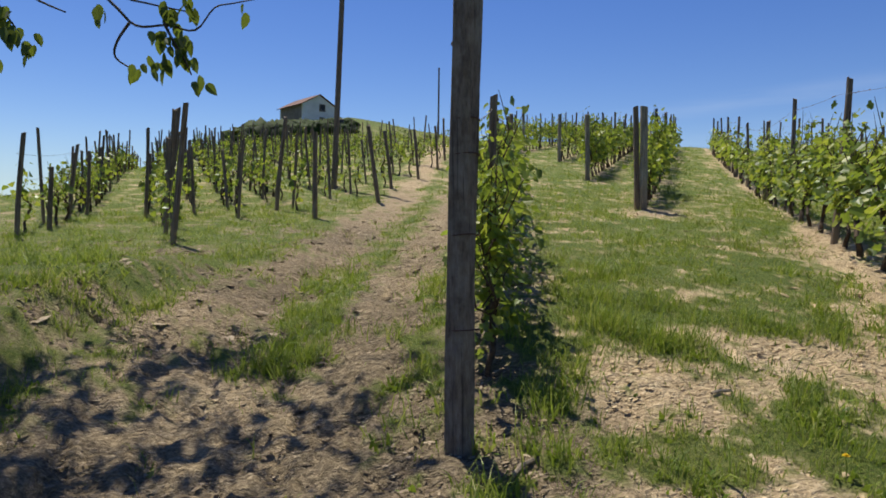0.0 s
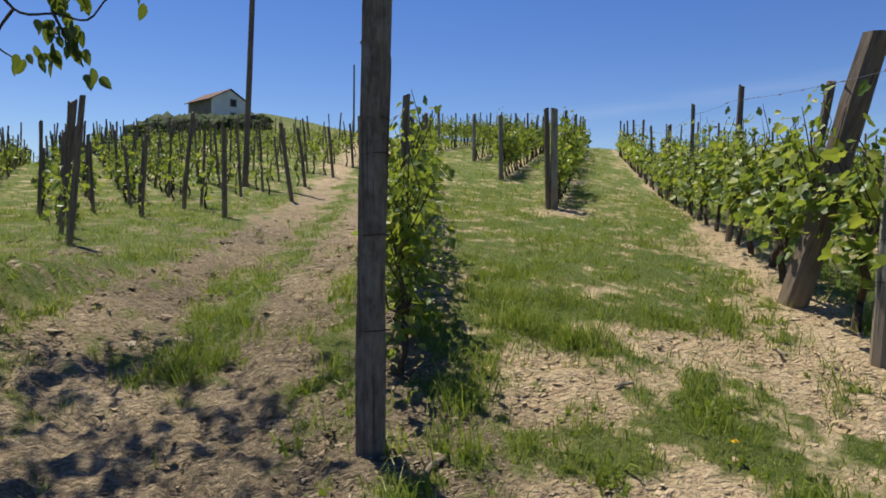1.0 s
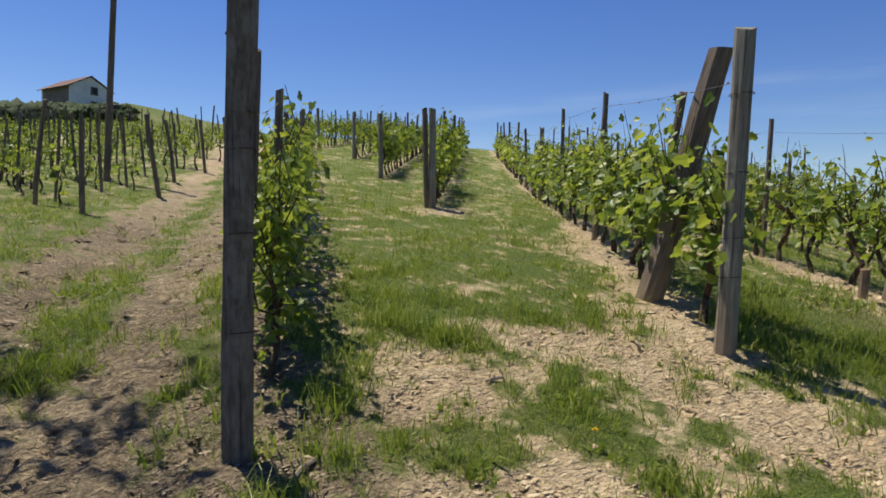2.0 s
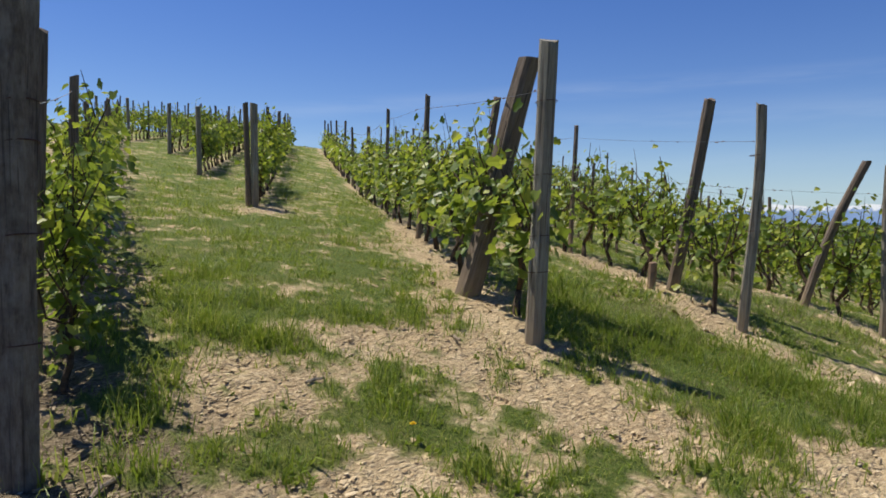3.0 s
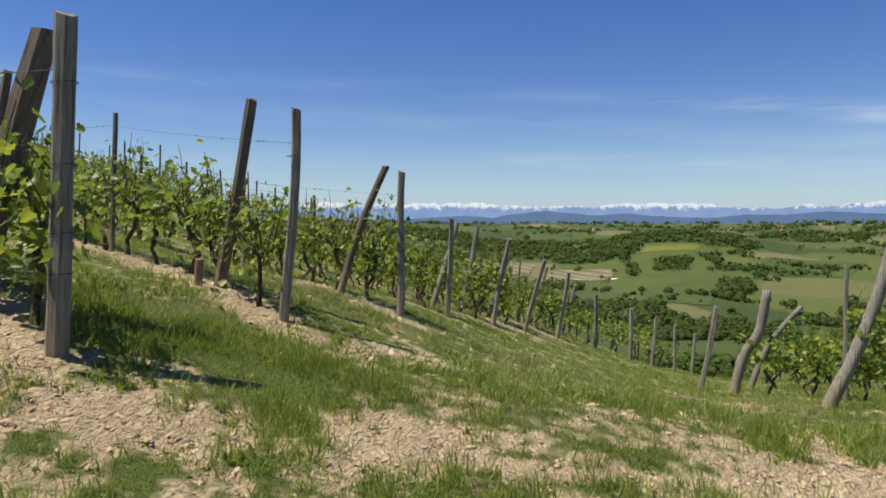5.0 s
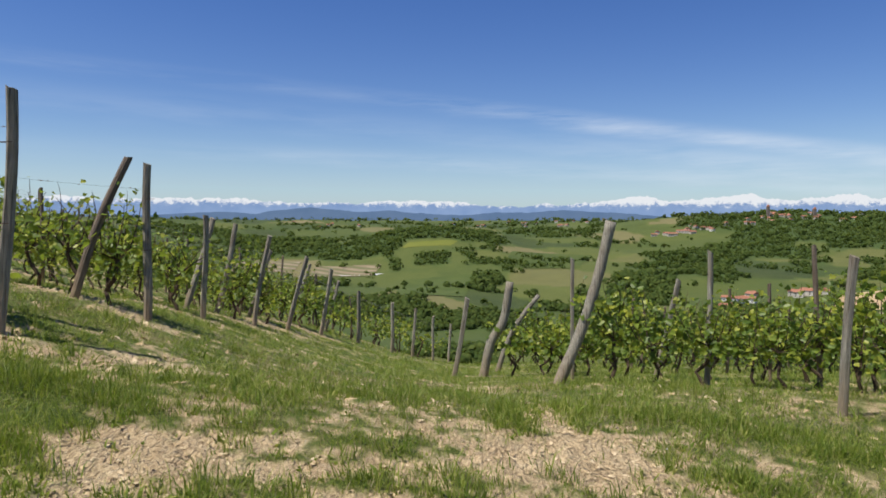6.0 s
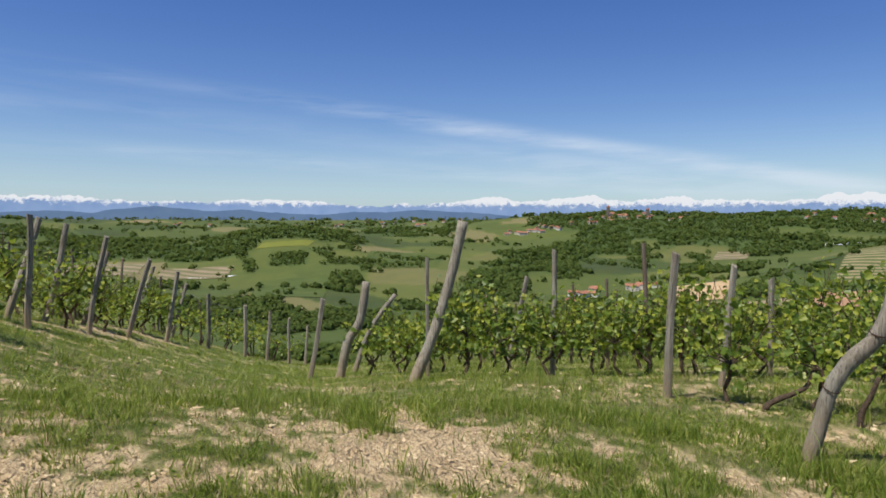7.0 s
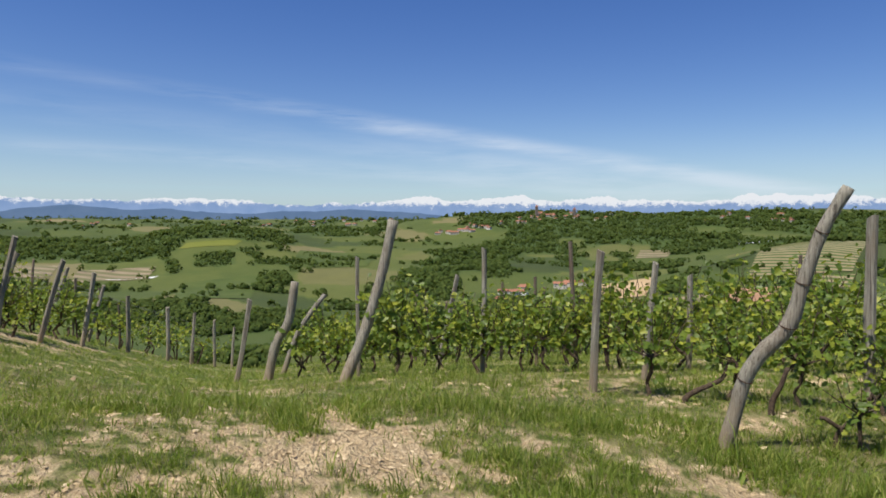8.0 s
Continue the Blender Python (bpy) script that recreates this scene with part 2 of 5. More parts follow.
TENDRIL = mat_plain("dry_tendril", (0.1, 0.065, 0.04), (0.2, 0.14, 0.1), 40, 0.9, 0.3)
OLD_ROOF = mat_plain("old_brown_tile", (0.1, 0.055, 0.04), (0.22, 0.12, 0.085), 3, 0.85, 0.4)
ROOF = mat_plain("terracotta_tile", (0.2, 0.085, 0.05), (0.4, 0.19, 0.12), 3, 0.85, 0.3)
PLASTER = mat_plain("aged_plaster", (0.42, 0.39, 0.33), (0.62, 0.58, 0.5), 1.2, 0.9, 0.3)
# dark stone with the wall's shade mixed into its colour
PLASTER_DARK = mat_plain("shaded_stone_wall", (0.13, 0.11, 0.09), (0.24, 0.2, 0.165), 1.6, 0.9, 0.3)
WHITEWASH = mat_plain("whitewash", (0.6, 0.58, 0.54), (0.8, 0.78, 0.74), 0.6, 0.85, 0.1)
DARK_PANE = mat_plain("dark_window", (0.015, 0.015, 0.018), (0.03, 0.03, 0.035), 3, 0.3, 0)
YELLOW = mat_plain("dandelion_petal", (0.75, 0.5, 0.01), (0.85, 0.62, 0.02), 60, 0.6, 0)

# ---- numeric helpers ----
RNG = np.random.default_rng(7)


def lattice(ix, iy, seed):
    h = (ix.astype(np.int64) * 374761393 + iy.astype(np.int64) * 668265263 + seed * 2147483647) & 0xFFFFFFFF
    h = ((h ^ (h >> 13)) * 1274126177) & 0xFFFFFFFF
    h = ((h ^ (h >> 16)) * 2246822519) & 0xFFFFFFFF
    return ((h ^ (h >> 15)) & 0xFFFF) / 65535.0


def vnoise(x, y, scale, seed=1, octaves=4, gain=0.5):
    """Value noise from 0 to 1, at scale cells a metre."""
    x, y = np.asarray(x, float) * scale, np.asarray(y, float) * scale
    total, amp, norm = 0.0, 1.0, 0.0
    for o in range(octaves):
        ix, iy = np.floor(x), np.floor(y)
        fx, fy = x - ix, y - iy
        fx, fy = fx * fx * (3 - 2 * fx), fy * fy * (3 - 2 * fy)
        a, b = lattice(ix, iy, seed + o), lattice(ix + 1, iy, seed + o)
        c, d = lattice(ix, iy + 1, seed + o), lattice(ix + 1, iy + 1, seed + o)
        total = total + amp * ((a + (b - a) * fx) * (1 - fy) + (c + (d - c) * fx) * fy)
        norm, amp, x, y = norm + amp, amp * gain, x * 2.03 + 17.1, y * 2.03 - 9.7
    return total / norm


def smooth(a, b, t):
    t = np.clip((t - a) / (b - a), 0, 1)
    return t * t * (3 - 2 * t)


def bell(x, y, cx, cy, rx, ry, turn=0.0):
    c, s = math.cos(turn), math.sin(turn)
    u, v = (x - cx) * c + (y - cy) * s, -(x - cx) * s + (y - cy) * c
    return np.exp(-(u / rx) ** 2 - (v / ry) ** 2)


def soft_interp(t, xs, ys, w):
    return (np.interp(t - w, xs, ys) + 2 * np.interp(t, xs, ys) + np.interp(t + w, xs, ys)) / 4


# ---- the lie of the land ----
ROW = np.array((0.329, 0.944))          # the vine rows run uphill along this
TRACK = ([-3, 1.0, 3, 5, 8.5, 13, 18.6, 26, 34], [-1.2, -1.15, -1.05, -0.95, -0.6, -0.2, 0.2, 0.75, 1.3])   # y, x of the cart track's middle


def land(x, y):
    """Height of the ground, without its crumbs."""
    x, y = np.asarray(x, float), np.asarray(y, float)
    r = np.hypot(x, y)
    up = soft_interp(y, [-200, -60, -20, -9, -4, 0, 1.5, 3, 4.4, 5.5, 8.5, 13, 15, 20, 27, 31, 45, 60, 75, 110, 160, 300, 600],
                     [-45, -12, -1.5, -0.3, -0.27, 0.02, 0.15, 0.40, 0.78, 0.98, 1.36, 1.98, 2.25, 3.05, 4.25, 5.0, 7.3, 9.4, 11, 12.5, 12, -10, -40], 0.5)
    right = soft_interp(x, [3.6, 6.1, 8.6, 11.7, 15, 19, 25, 38, 60, 120, 200], [0, 0.03, -0.2, -0.76, -1.34, -2.0, -3.2, -6.4, -13.0, -32, -54], 0.6)
    hold = np.interp(y, [8, 20, 60], [1, 0.15, 0.1])
    right = right * (hold + (1 - hold) * smooth(18, 48, x))
    left = soft_interp(x, [-100, -40, -24, -20, -13.6, -7, -4, -1.5, 0], [-28, -11, -4.8, -3.4, -0.9, -0.55, -0.42, -0.3, 0], 0.3)
    z = up + np.where(x > 1.8, right, left * np.interp(y, [5, 14], [0.5, 1.0]))
    z = z - 0.38 * np.exp(-((y - 0.2) / 2.6) ** 2) * smooth(4.5, 9.5, x)
    z = z + 8.2 * bell(x, y, -21, 110, 26, 22)
    # the cart track is worn into the slope, with a small bank on its left
    tx = np.interp(y, *TRACK)
    z = z - 0.16 * np.exp(-((x - tx) / 0.95) ** 4) * smooth(30, 16, y) * smooth(-6, -2, y)
    off = x - tx
    z = z + 0.32 * smooth(-1.45, -2.0, off) * smooth(-5.5, -2.6, off) * smooth(9, 5.5, y) * smooth(-3, 0, y)
    # the valley and the hills across it
    far = soft_interp(r, [0, 150, 300, 500, 800, 1200, 1600, 2200, 3000, 6000], [-20, -42, -66, -74, -62, -38, -12, 20, 16, -8], 25)
    far = far + 38 * bell(x, y, 1400, -640, 330, 210, 0.25) + 38 * bell(x, y, 1290, -1060, 330, 260) + 34 * bell(x, y, 1150, -1400, 400, 300)
    far = far + 22 * bell(x, y, 1480, -390, 260, 200) + 26 * bell(x, y, 1150, 90, 210, 120, 0.4) + 17 * bell(x, y, 1340, 70, 200, 120)
    far = far + 40 * bell(x, y, 560, -560, 230, 150, -0.6) + 26 * bell(x, y, 1300, 900, 500, 300)
    far = far + smooth(250, 700, r) * (30 * (vnoise(x, y, 1 / 420, 5, 4) - 0.5) + 13 * (vnoise(x, y, 1 / 130, 9, 3) - 0.5)) * smooth(3000, 1500, r)
    return z + (far - z) * smooth(120, 290, r)


def dist_to_row(x, y, x0, y0, d=ROW, length=60):
    s = np.clip((x - x0) * d[0] + (y - y0) * d[1], 0, length)
    return np.hypot(x - x0 - s * d[0], y - y0 - s * d[1])


# ends of the main block's rows along the headland, then the block above it, and the lone row by the track
ENDS = [(3.62, 3.72), (6.02, 3.51), (8.9, 3.69), (11.69, 4.02), (13.74, 3.85), (15.37, 3.65), (17.6, 3.4), (19.7, 2.83), (20.5, 1.95), (22.5, 1.5), (24.5, 1.0), (26.8, 0.5)]
UPPER = [(3.94, 12.2), (4.47, 19.3), (5.03, 26.9), (4.4, 33.0), (3.8, 40.0)]
LONE = (0.22, 2.91)
LONE_DIR = np.array((math.sin(radians(7.0)), math.cos(radians(7.0))))


def soil_amount(x, y):
    """1 on bare earth, 0 in the grass."""
    n1, n2, n3 = vnoise(x, y, 0.9, 21, 3, 0.6), vnoise(x, y, 3.4, 33, 3, 0.65), vnoise(x, y, 11.0, 37, 2, 0.6)
    s = -0.52 - 0.42 * smooth(4.4, 6.5, y) - 0.3 * smooth(-1.8, -3.2, y) * smooth(5.2, 6.5, x) + 0.2 * smooth(3.6, 5.0, x) * smooth(3.0, 1.5, y) * smooth(8.5, 6.5, x)
    off = x - np.interp(y, *TRACK)
    wheel = np.maximum(np.exp(-((off - 0.58) / 0.4) ** 2), np.exp(-((off + 0.85) / 0.55) ** 2))
    s = np.maximum(s, np.where((y > -6) & (y < 40), -0.52 + 1.45 * wheel, -1))
    s = np.maximum(s, -0.6 + 1.8 * np.exp(-((off + 0.25) / 1.55) ** 4) * smooth(4.8, 3.4, y) * smooth(-6, -3, y))
    # bare clay on the headland and in the lane
    for cx, cy, rx, ry, turn, amount in ((3.1, 2.7, 0.85, 1.2, 0.3, 1.6), (1.45, 3.5, 0.55, 0.65, 0.2, 1.35), (1.15, 3.3, 0.6, 0.5, 0.0, 1.2), (2.5, 3.9, 0.7, 0.45, -0.3, 1.2), (3.9, 1.4, 0.8, 0.55, -0.5, 1.25), (4.3, 0.8, 0.5, 0.7, 0.0, 0.85),
                                         (5.9, 2.35, 0.8, 0.5, -0.2, 1.35), (5.4, 1.5, 0.5, 0.35, 0.3, 0.9), (4.8, -1.2, 0.72, 0.85, 0.2, 2.3), (3.9, -1.2, 0.5, 0.8, 0.0, 1.7), (3.8, -0.3, 0.4, 0.5, 0.0, 1.1), (4.3, 0.3, 0.35, 0.35, 0.0, 0.8), (4.5, -3.45, 0.6, 0.22, 0.6, 1.2), (0.35, 2.9, 0.75, 0.75, 0.0, 1.4),
                                         (5.15, -2.66, 0.3, 0.14, 0.0, 1.1), (6.0, -1.2, 0.5, 0.4, 0.0, 0.9), (9.6, -0.8, 0.8, 0.4, 0.0, 0.9), (2.39, 5.33, 0.25, 0.2, 0.0, 1.0), (7.0, 0.4, 0.7, 0.4, 0.3, 0.7), (3.94, 11.7, 0.75, 0.6, 0, 1.4), (1.5, 2.3, 1.0, 0.45, 0.0, 1.3), (-3.4, 8.4, 0.6, 0.9, 0.3, 1.1), (-2.75, 4.6, 0.35, 0.9, 0.1, 1.1)):
        s = np.maximum(s, -0.52 + amount * bell(x, y, cx, cy, rx, ry, turn))
    for i, (x0, y0) in enumerate(ENDS[:7]):
        s = np.maximum(s, -0.52 + 1.4 * np.exp(-(dist_to_row(x + 0.3 - 0.25 * smooth(6, 12, y), y, x0, y0 - 0.3) / ((0.33 if i else 0.42) * (1 - 0.5 * smooth(5, 11, y)))) ** 2))
    for x0, y0 in UPPER:
        s = np.maximum(s, -0.52 + 0.75 * np.exp(-(dist_to_row(x, y, x0, y0) / 0.4) ** 2))
    s = np.maximum(s, -0.52 + 1.2 * np.exp(-(dist_to_row(x, y, *LONE, LONE_DIR) / 0.4) ** 2))
    # tufts that hold out in the bare clay, and the green strip between the first two rows
    for cx, cy, rx, ry, turn in ((2.05, 2.9, 0.2, 0.45, 0.2), (0.98, 2.85, 0.17, 0.2, 0.0), (1.33, 2.75, 0.13, 0.25, 0.0), (2.75, 2.74, 0.18, 0.12, 0.0), (2.79, 2.08, 0.13, 0.1, 0.0), (4.72, 3.3, 0.45, 1.1, 0.1), (2.6, 4.45, 0.2, 0.2, 0.0)):
        s = s - 1.25 * bell(x, y, cx, cy, rx, ry, turn)
    return np.clip(0.5 + 1.45 * (s + 1.3 * (n1 - 0.5) + 2.0 * (n2 - 0.5) + 2.3 * (n3 - 0.5)), 0, 1)


# woods across the valley: bearing, half-width in degrees, distance, depth, thickness of cover
WOODED = [(73.5, 5.5, 1270, 190, 1.0), (80.0, 4.0, 1130, 110, 1.0), (86.5, 4.5, 1260, 170, 1.15), (87.5, 4.0, 1360, 130, 1.2), (90.5, 2.2, 1180, 90, 1.0), (81.5, 5.0, 590, 60, 0.95), (88.5, 5.0, 520, 45, 0.95), (90.9, 1.2, 800, 60, 1.1), (86.2, 1.6, 965, 40, 0.9),
          (77.5, 1.7, 810, 40, 0.9), (93.5, 4.2, 930, 22, 0.75), (97.0, 6.0, 1500, 150, 0.6), (103.5, 3.0, 760, 110, 1.0), (99.5, 2.5, 640, 70, 0.75), (107.0, 4.5, 930, 170, 0.8), (112.0, 5.0, 1150, 150, 0.72), (113.5, 4.0, 1400, 130, 1.0),
          (119.5, 5.5, 1330, 200, 1.2), (117.5, 4.5, 960, 110, 0.62), (125.5, 4.0, 1150, 150, 0.75), (135.0, 6.0, 1300, 250, 1.15), (123.9, 1.5, 640, 30, 1.1), (121.0, 3.5, 860, 60, 0.8), (103.0, 5.5, 520, 60, 0.85), (128.0, 1.6, 700, 20, 0.7),
          (111.0, 3.0, 590, 40, 0.7), (119.5, 7.0, 1500, 190, 1.2), (131.0, 8.0, 1480, 170, 1.1), (110.0, 4.0, 1500, 130, 1.0), (143.0, 4.0, 900, 250, 1.0), (62.0, 5.0, 900, 150, 0.9), (66.0, 4.0, 1500, 150, 0.9)]


# open fields within the woods: bearing, half-width, distance, half-depth
CLEARINGS = [(118.0, 1.7, 950, 90), (121.8, 1.7, 1000, 110), (128.5, 3.2, 1020, 130), (131.0, 3.5, 1250, 60), (112.5, 1.6, 1010, 60), (105.5, 1.3, 900, 50), (109.0, 1.5, 1230, 50), (115.5, 1.4, 1180, 45), (126.5, 1.3, 1330, 40), (135.0, 1.6, 1150, 60)]


def plots_at(x, y):
    """The plot a place lies in: a number from 0 to 1 of its own, and the distance to the plot's edge in metres."""
    x, y = x + 60 * (vnoise(x, y, 1 / 240, 131, 2) - 0.5), y + 60 * (vnoise(x, y, 1 / 240, 137, 2) - 0.5)
    u, v = (x * 0.88 + y * 0.48) / 165, (-x * 0.48 + y * 0.88) / 92
    iu, iv = np.floor(u), np.floor(v)
    best, second, crop = np.full(np.shape(x), 9.0), np.full(np.shape(x), 9.0), np.zeros(np.shape(x))
    for du in (-1, 0, 1):
        for dv in (-1, 0, 1):
            a, b = iu + du, iv + dv
            d = np.hypot((a + 0.15 + 0.7 * lattice(a, b, 3) - u) * 1.4, b + 0.15 + 0.7 * lattice(a, b, 5) - v)
            near = d < best
            second = np.where(near, best, np.minimum(second, d))
            crop = np.where(near, lattice(a, b, 8), crop)
            best = np.minimum(best, d)
    return crop, (second - best) * 50


def wood_amount(x, y):
    """1 where woods and hedges stand across the valley."""
    r, az = np.hypot(x, y), np.degrees(np.arctan2(x, y))
    ragged = vnoise(x, y, 1 / 90, 55, 4, 0.62) - 0.5
    amount = np.zeros(np.shape(x))
    for a, wa, d, wd, cover in WOODED:
        amount = np.maximum(amount, cover * np.exp(-((az - a) / wa) ** 4 - ((r - d) / wd) ** 4))
    amount = smooth(0.42, 0.56, amount + 1.1 * ragged)
    hedge = smooth(8, 3, plots_at(x, y)[1]) * smooth(0.45, 0.52, vnoise(x, y, 1 / 120, 65, 2))
    bare = smooth(1.0, 0.6, np.abs(az - 133) / 5.5) * smooth(1.0, 0.6, np.abs(r - 650) / 130) + smooth(1.0, 0.6, np.abs(az - 119.7) / 3.4) * smooth(1.0, 0.6, np.abs(r - 660) / 75)
    bare = bare + smooth(1.0, 0.7, np.abs(az - 77) / 6) * smooth(1.0, 0.6, np.abs(r - 920) / 70) + smooth(1.0, 0.7, np.abs(az - 85.9) / 2.4) * smooth(1.0, 0.6, np.abs(r - 1072) / 45)
    for a, wa, d, wd in CLEARINGS:
        bare = bare + smooth(1.0, 0.7, np.hypot((az - a) / wa, (r - d) / wd) + 0.8 * ragged)
    return np.clip(np.maximum(amount, 0.8 * hedge) - 1.2 * bare, 0, 1) * smooth(150, 240, r) * smooth(2700, 2300, r)


def mesh_from(name, verts, faces_flat, sizes, mat, attrs=(), flat=True):
    """A mesh from numpy arrays."""
    me = bpy.data.meshes.new(name)
    me.vertices.add(len(verts))
    me.vertices.foreach_set("co", np.ascontiguousarray(verts, dtype=np.float32).ravel())
    me.loops.add(len(faces_flat))
    me.loops.foreach_set("vertex_index", np.ascontiguousarray(faces_flat, dtype=np.int32))
    me.polygons.add(len(sizes))
    starts = np.concatenate(([0], np.cumsum(sizes)[:-1])).astype(np.int32)
    me.polygons.foreach_set("loop_start", starts)
    me.polygons.foreach_set("use_smooth", np.full(len(sizes), not flat))
    for key, vals in attrs:
        me.attributes.new(key, "FLOAT", "POINT").data.foreach_set("value", np.ascontiguousarray(vals, dtype=np.float32))
    me.materials.append(mat)
    me.update()
    me.validate()
    return me


def shaded_loam_amount(x, y):
    """1 on the brown earth, darkened as shade, of the cart track and round the corner post."""
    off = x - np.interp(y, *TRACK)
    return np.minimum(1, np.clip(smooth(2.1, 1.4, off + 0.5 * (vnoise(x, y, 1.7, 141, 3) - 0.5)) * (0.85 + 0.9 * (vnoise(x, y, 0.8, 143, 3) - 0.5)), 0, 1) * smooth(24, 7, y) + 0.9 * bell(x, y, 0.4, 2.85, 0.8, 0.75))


def build_ground():
    cx, cy = 1.0, 0.0
    az = np.concatenate((np.arange(-44, 148, 0.4), np.arange(150, 312, 1.5)))
    rs = [0.15]
    while rs[-1] < 4850:
        rs.append(rs[-1] + max(0.03, (0.018 if rs[-1] < 40 else 0.022) * rs[-1]))
    rs = np.array(rs)
    R, A = np.meshgrid(rs, np.radians(az), indexing="ij")
    X, Y = cx + R * np.sin(A), cy + R * np.cos(A)
    S = soil_amount(X, Y) * smooth(120, 60, R)
    Z = land(X, Y)
    rough = smooth(40, 12, R)
    tx = np.interp(Y, *TRACK)
    on_track = np.exp(-((X - tx) / 1.6) ** 4) * smooth(17, 9, Y)
    ridged = 1 - np.abs(vnoise(X, Y, 5.5, 71, 3, 0.55) * 2 - 1)
    Z = Z + rough * S * (0.05 * (vnoise(X, Y, 2.2, 61, 3, 0.6) - 0.5) + 0.055 * (ridged - 0.7) + 0.045 * (vnoise(X, Y, 13, 75, 2) - 0.5))
    Z = Z + rough * on_track * (0.1 * (vnoise(X, Y, 2.3, 81, 4, 0.62) - 0.5) + 0.07 * (ridged - 0.7))
    Z = Z + rough * (1 - S) * 0.03 * vnoise(X, Y, 3, 91, 3)
    n, m = R.shape
    verts = np.stack((X, Y, Z), -1).reshape(-1, 3)
    i, j = np.meshgrid(np.arange(n - 1), np.arange(m), indexing="ij")
    j2 = (j + 1) % m
    quads = np.stack((i * m + j, i * m + j2, (i + 1) * m + j2, (i + 1) * m + j), -1).reshape(-1)
    hub = len(verts)
    verts = np.vstack((verts, (cx, cy, float(land(cx, cy)))))
    k = np.arange(m)
    tris = np.stack((np.full(m, hub), (k + 1) % m, k), -1).reshape(-1)
    flat = np.concatenate((quads, tris))
    sizes = np.concatenate((np.full(len(quads) // 4, 4), np.full(m, 3)))
    soil = np.append(S.reshape(-1), 1.0)
    far = np.append(smooth(70, 140, R).reshape(-1), 0.0)
    ob = new("ground", mesh_from("ground", verts, flat[::-1], sizes[::-1], GROUND, (("soil", soil), ("far", far), ("wood", np.append(wood_amount(X, Y).reshape(-1), 0.0)),
                                                                               ("crop", np.append(plots_at(X, Y)[0].reshape(-1), 0.0)), ("shaded_loam", np.append(shaded_loam_amount(X, Y).reshape(-1), 0.0))), False))
    tagged(ob, "dry clay and grass on a vineyard hillside above a farmed valley", "ground", kind="structure")


build_ground()


def on_land(x, y):
    return float(land(x, y))


# ---- builders ----
def part(name, data, mat, parent, label=""):
    """One mesh object under a thing or under a part."""
    if isinstance(data, bmesh.types.BMesh):
        me = bpy.data.meshes.new(name)
        data.to_mesh(me)
        data.free()
        data = me
    if mat is not None and not data.materials:
        data.materials.append(mat)
    ob = new(name, data)
    ob.parent = parent
    if label:
        tagged(ob, label)
    return ob


def thing(name, label, category, group="", kind=""):
    ob = new(name)
    ob.empty_display_size = 0.1
    return tagged(ob, label, category, group, kind)


def tube(bm, pts, radii, sides=8, squash=1.0, phase=0.0, cap=True, wob=0.0, rnd=random):
    """A tapering tube along the points."""
    pts = [Vector(p) for p in pts]
    rings, a = [], None
    for i, p in enumerate(pts):
        d = (pts[min(i + 1, len(pts) - 1)] - pts[max(i - 1, 0)]).normalized()
        a = d.orthogonal() if a is None else a - d * a.dot(d)
        a.normalize()
        b = d.cross(a).normalized()
        ring = []
        for k in range(sides):
            t = phase + 2 * math.pi * k / sides
            r = radii[i] * (1 + wob * (rnd.random() - 0.5))
            ring.append(bm.verts.new(p + a * math.cos(t) * r + b * math.sin(t) * r * squash))
        rings.append(ring)
    for r0, r1 in zip(rings, rings[1:]):
        for k in range(sides):
            bm.faces.new((r0[k], r0[(k + 1) % sides], r1[(k + 1) % sides], r1[k]))
    if cap:
        bm.faces.new(rings[0][::-1])
        bm.faces.new(rings[-1])
    return rings


def squared_post(h, w, seed, taper=0.06, bow=0.02, chamfer=0.28):
    """A split, weathered post with eight uneven sides, worn edges and a rough-sawn top."""
    rnd = random.Random(seed)
    bm = bmesh.new()
    n = 14
    prof = []
    for k in range(4):
        a = math.pi / 4 + k * math.pi / 2
        c = chamfer * (0.6 + 0.8 * rnd.random())
        for da in (-c, c):
            rr = w * 0.55 * (1 - 0.25 * abs(c)) * (0.93 + 0.14 * rnd.random())
            prof.append((a + da, rr))
    b1, b2, ph = bow * (rnd.random() - 0.5) * 2, bow * (rnd.random() - 0.5) * 2, rnd.random() * 6
    rings = []
    for i in range(n + 1):
        t = i / n
        z = -0.35 + (h + 0.35) * t
        s = 1 - taper * t + 0.03 * math.sin(t * 9 + ph) + 0.02 * math.sin(t * 23 + ph * 2)
        cx, cy = b1 * math.sin(t * 3.1 + ph), b2 * math.sin(t * 4.0 + ph)
        tw = 0.1 * t
        ring = []
        for q, (a, r) in enumerate(prof):
            rr = r * s * (1 + 0.035 * (rnd.random() - 0.5))
            zz = z + (0.03 * (rnd.random() - 0.5) + 0.02 * math.cos(a + ph) if i == n else 0)
            ring.append(bm.verts.new((cx + rr * math.cos(a + tw), cy + rr * math.sin(a + tw), zz)))
        rings.append(ring)
    m = len(prof)
    for r0, r1 in zip(rings, rings[1:]):
        for q in range(m):
            bm.faces.new((r0[q], r0[(q + 1) % m], r1[(q + 1) % m], r1[q]))
    top = bm.verts.new((b1 * 0.04, 0, h + 0.005))
    for q in range(m):
        bm.faces.new((rings[-1][q], rings[-1][(q + 1) % m], top))
    bm.faces.new(rings[0][::-1])
    return bm


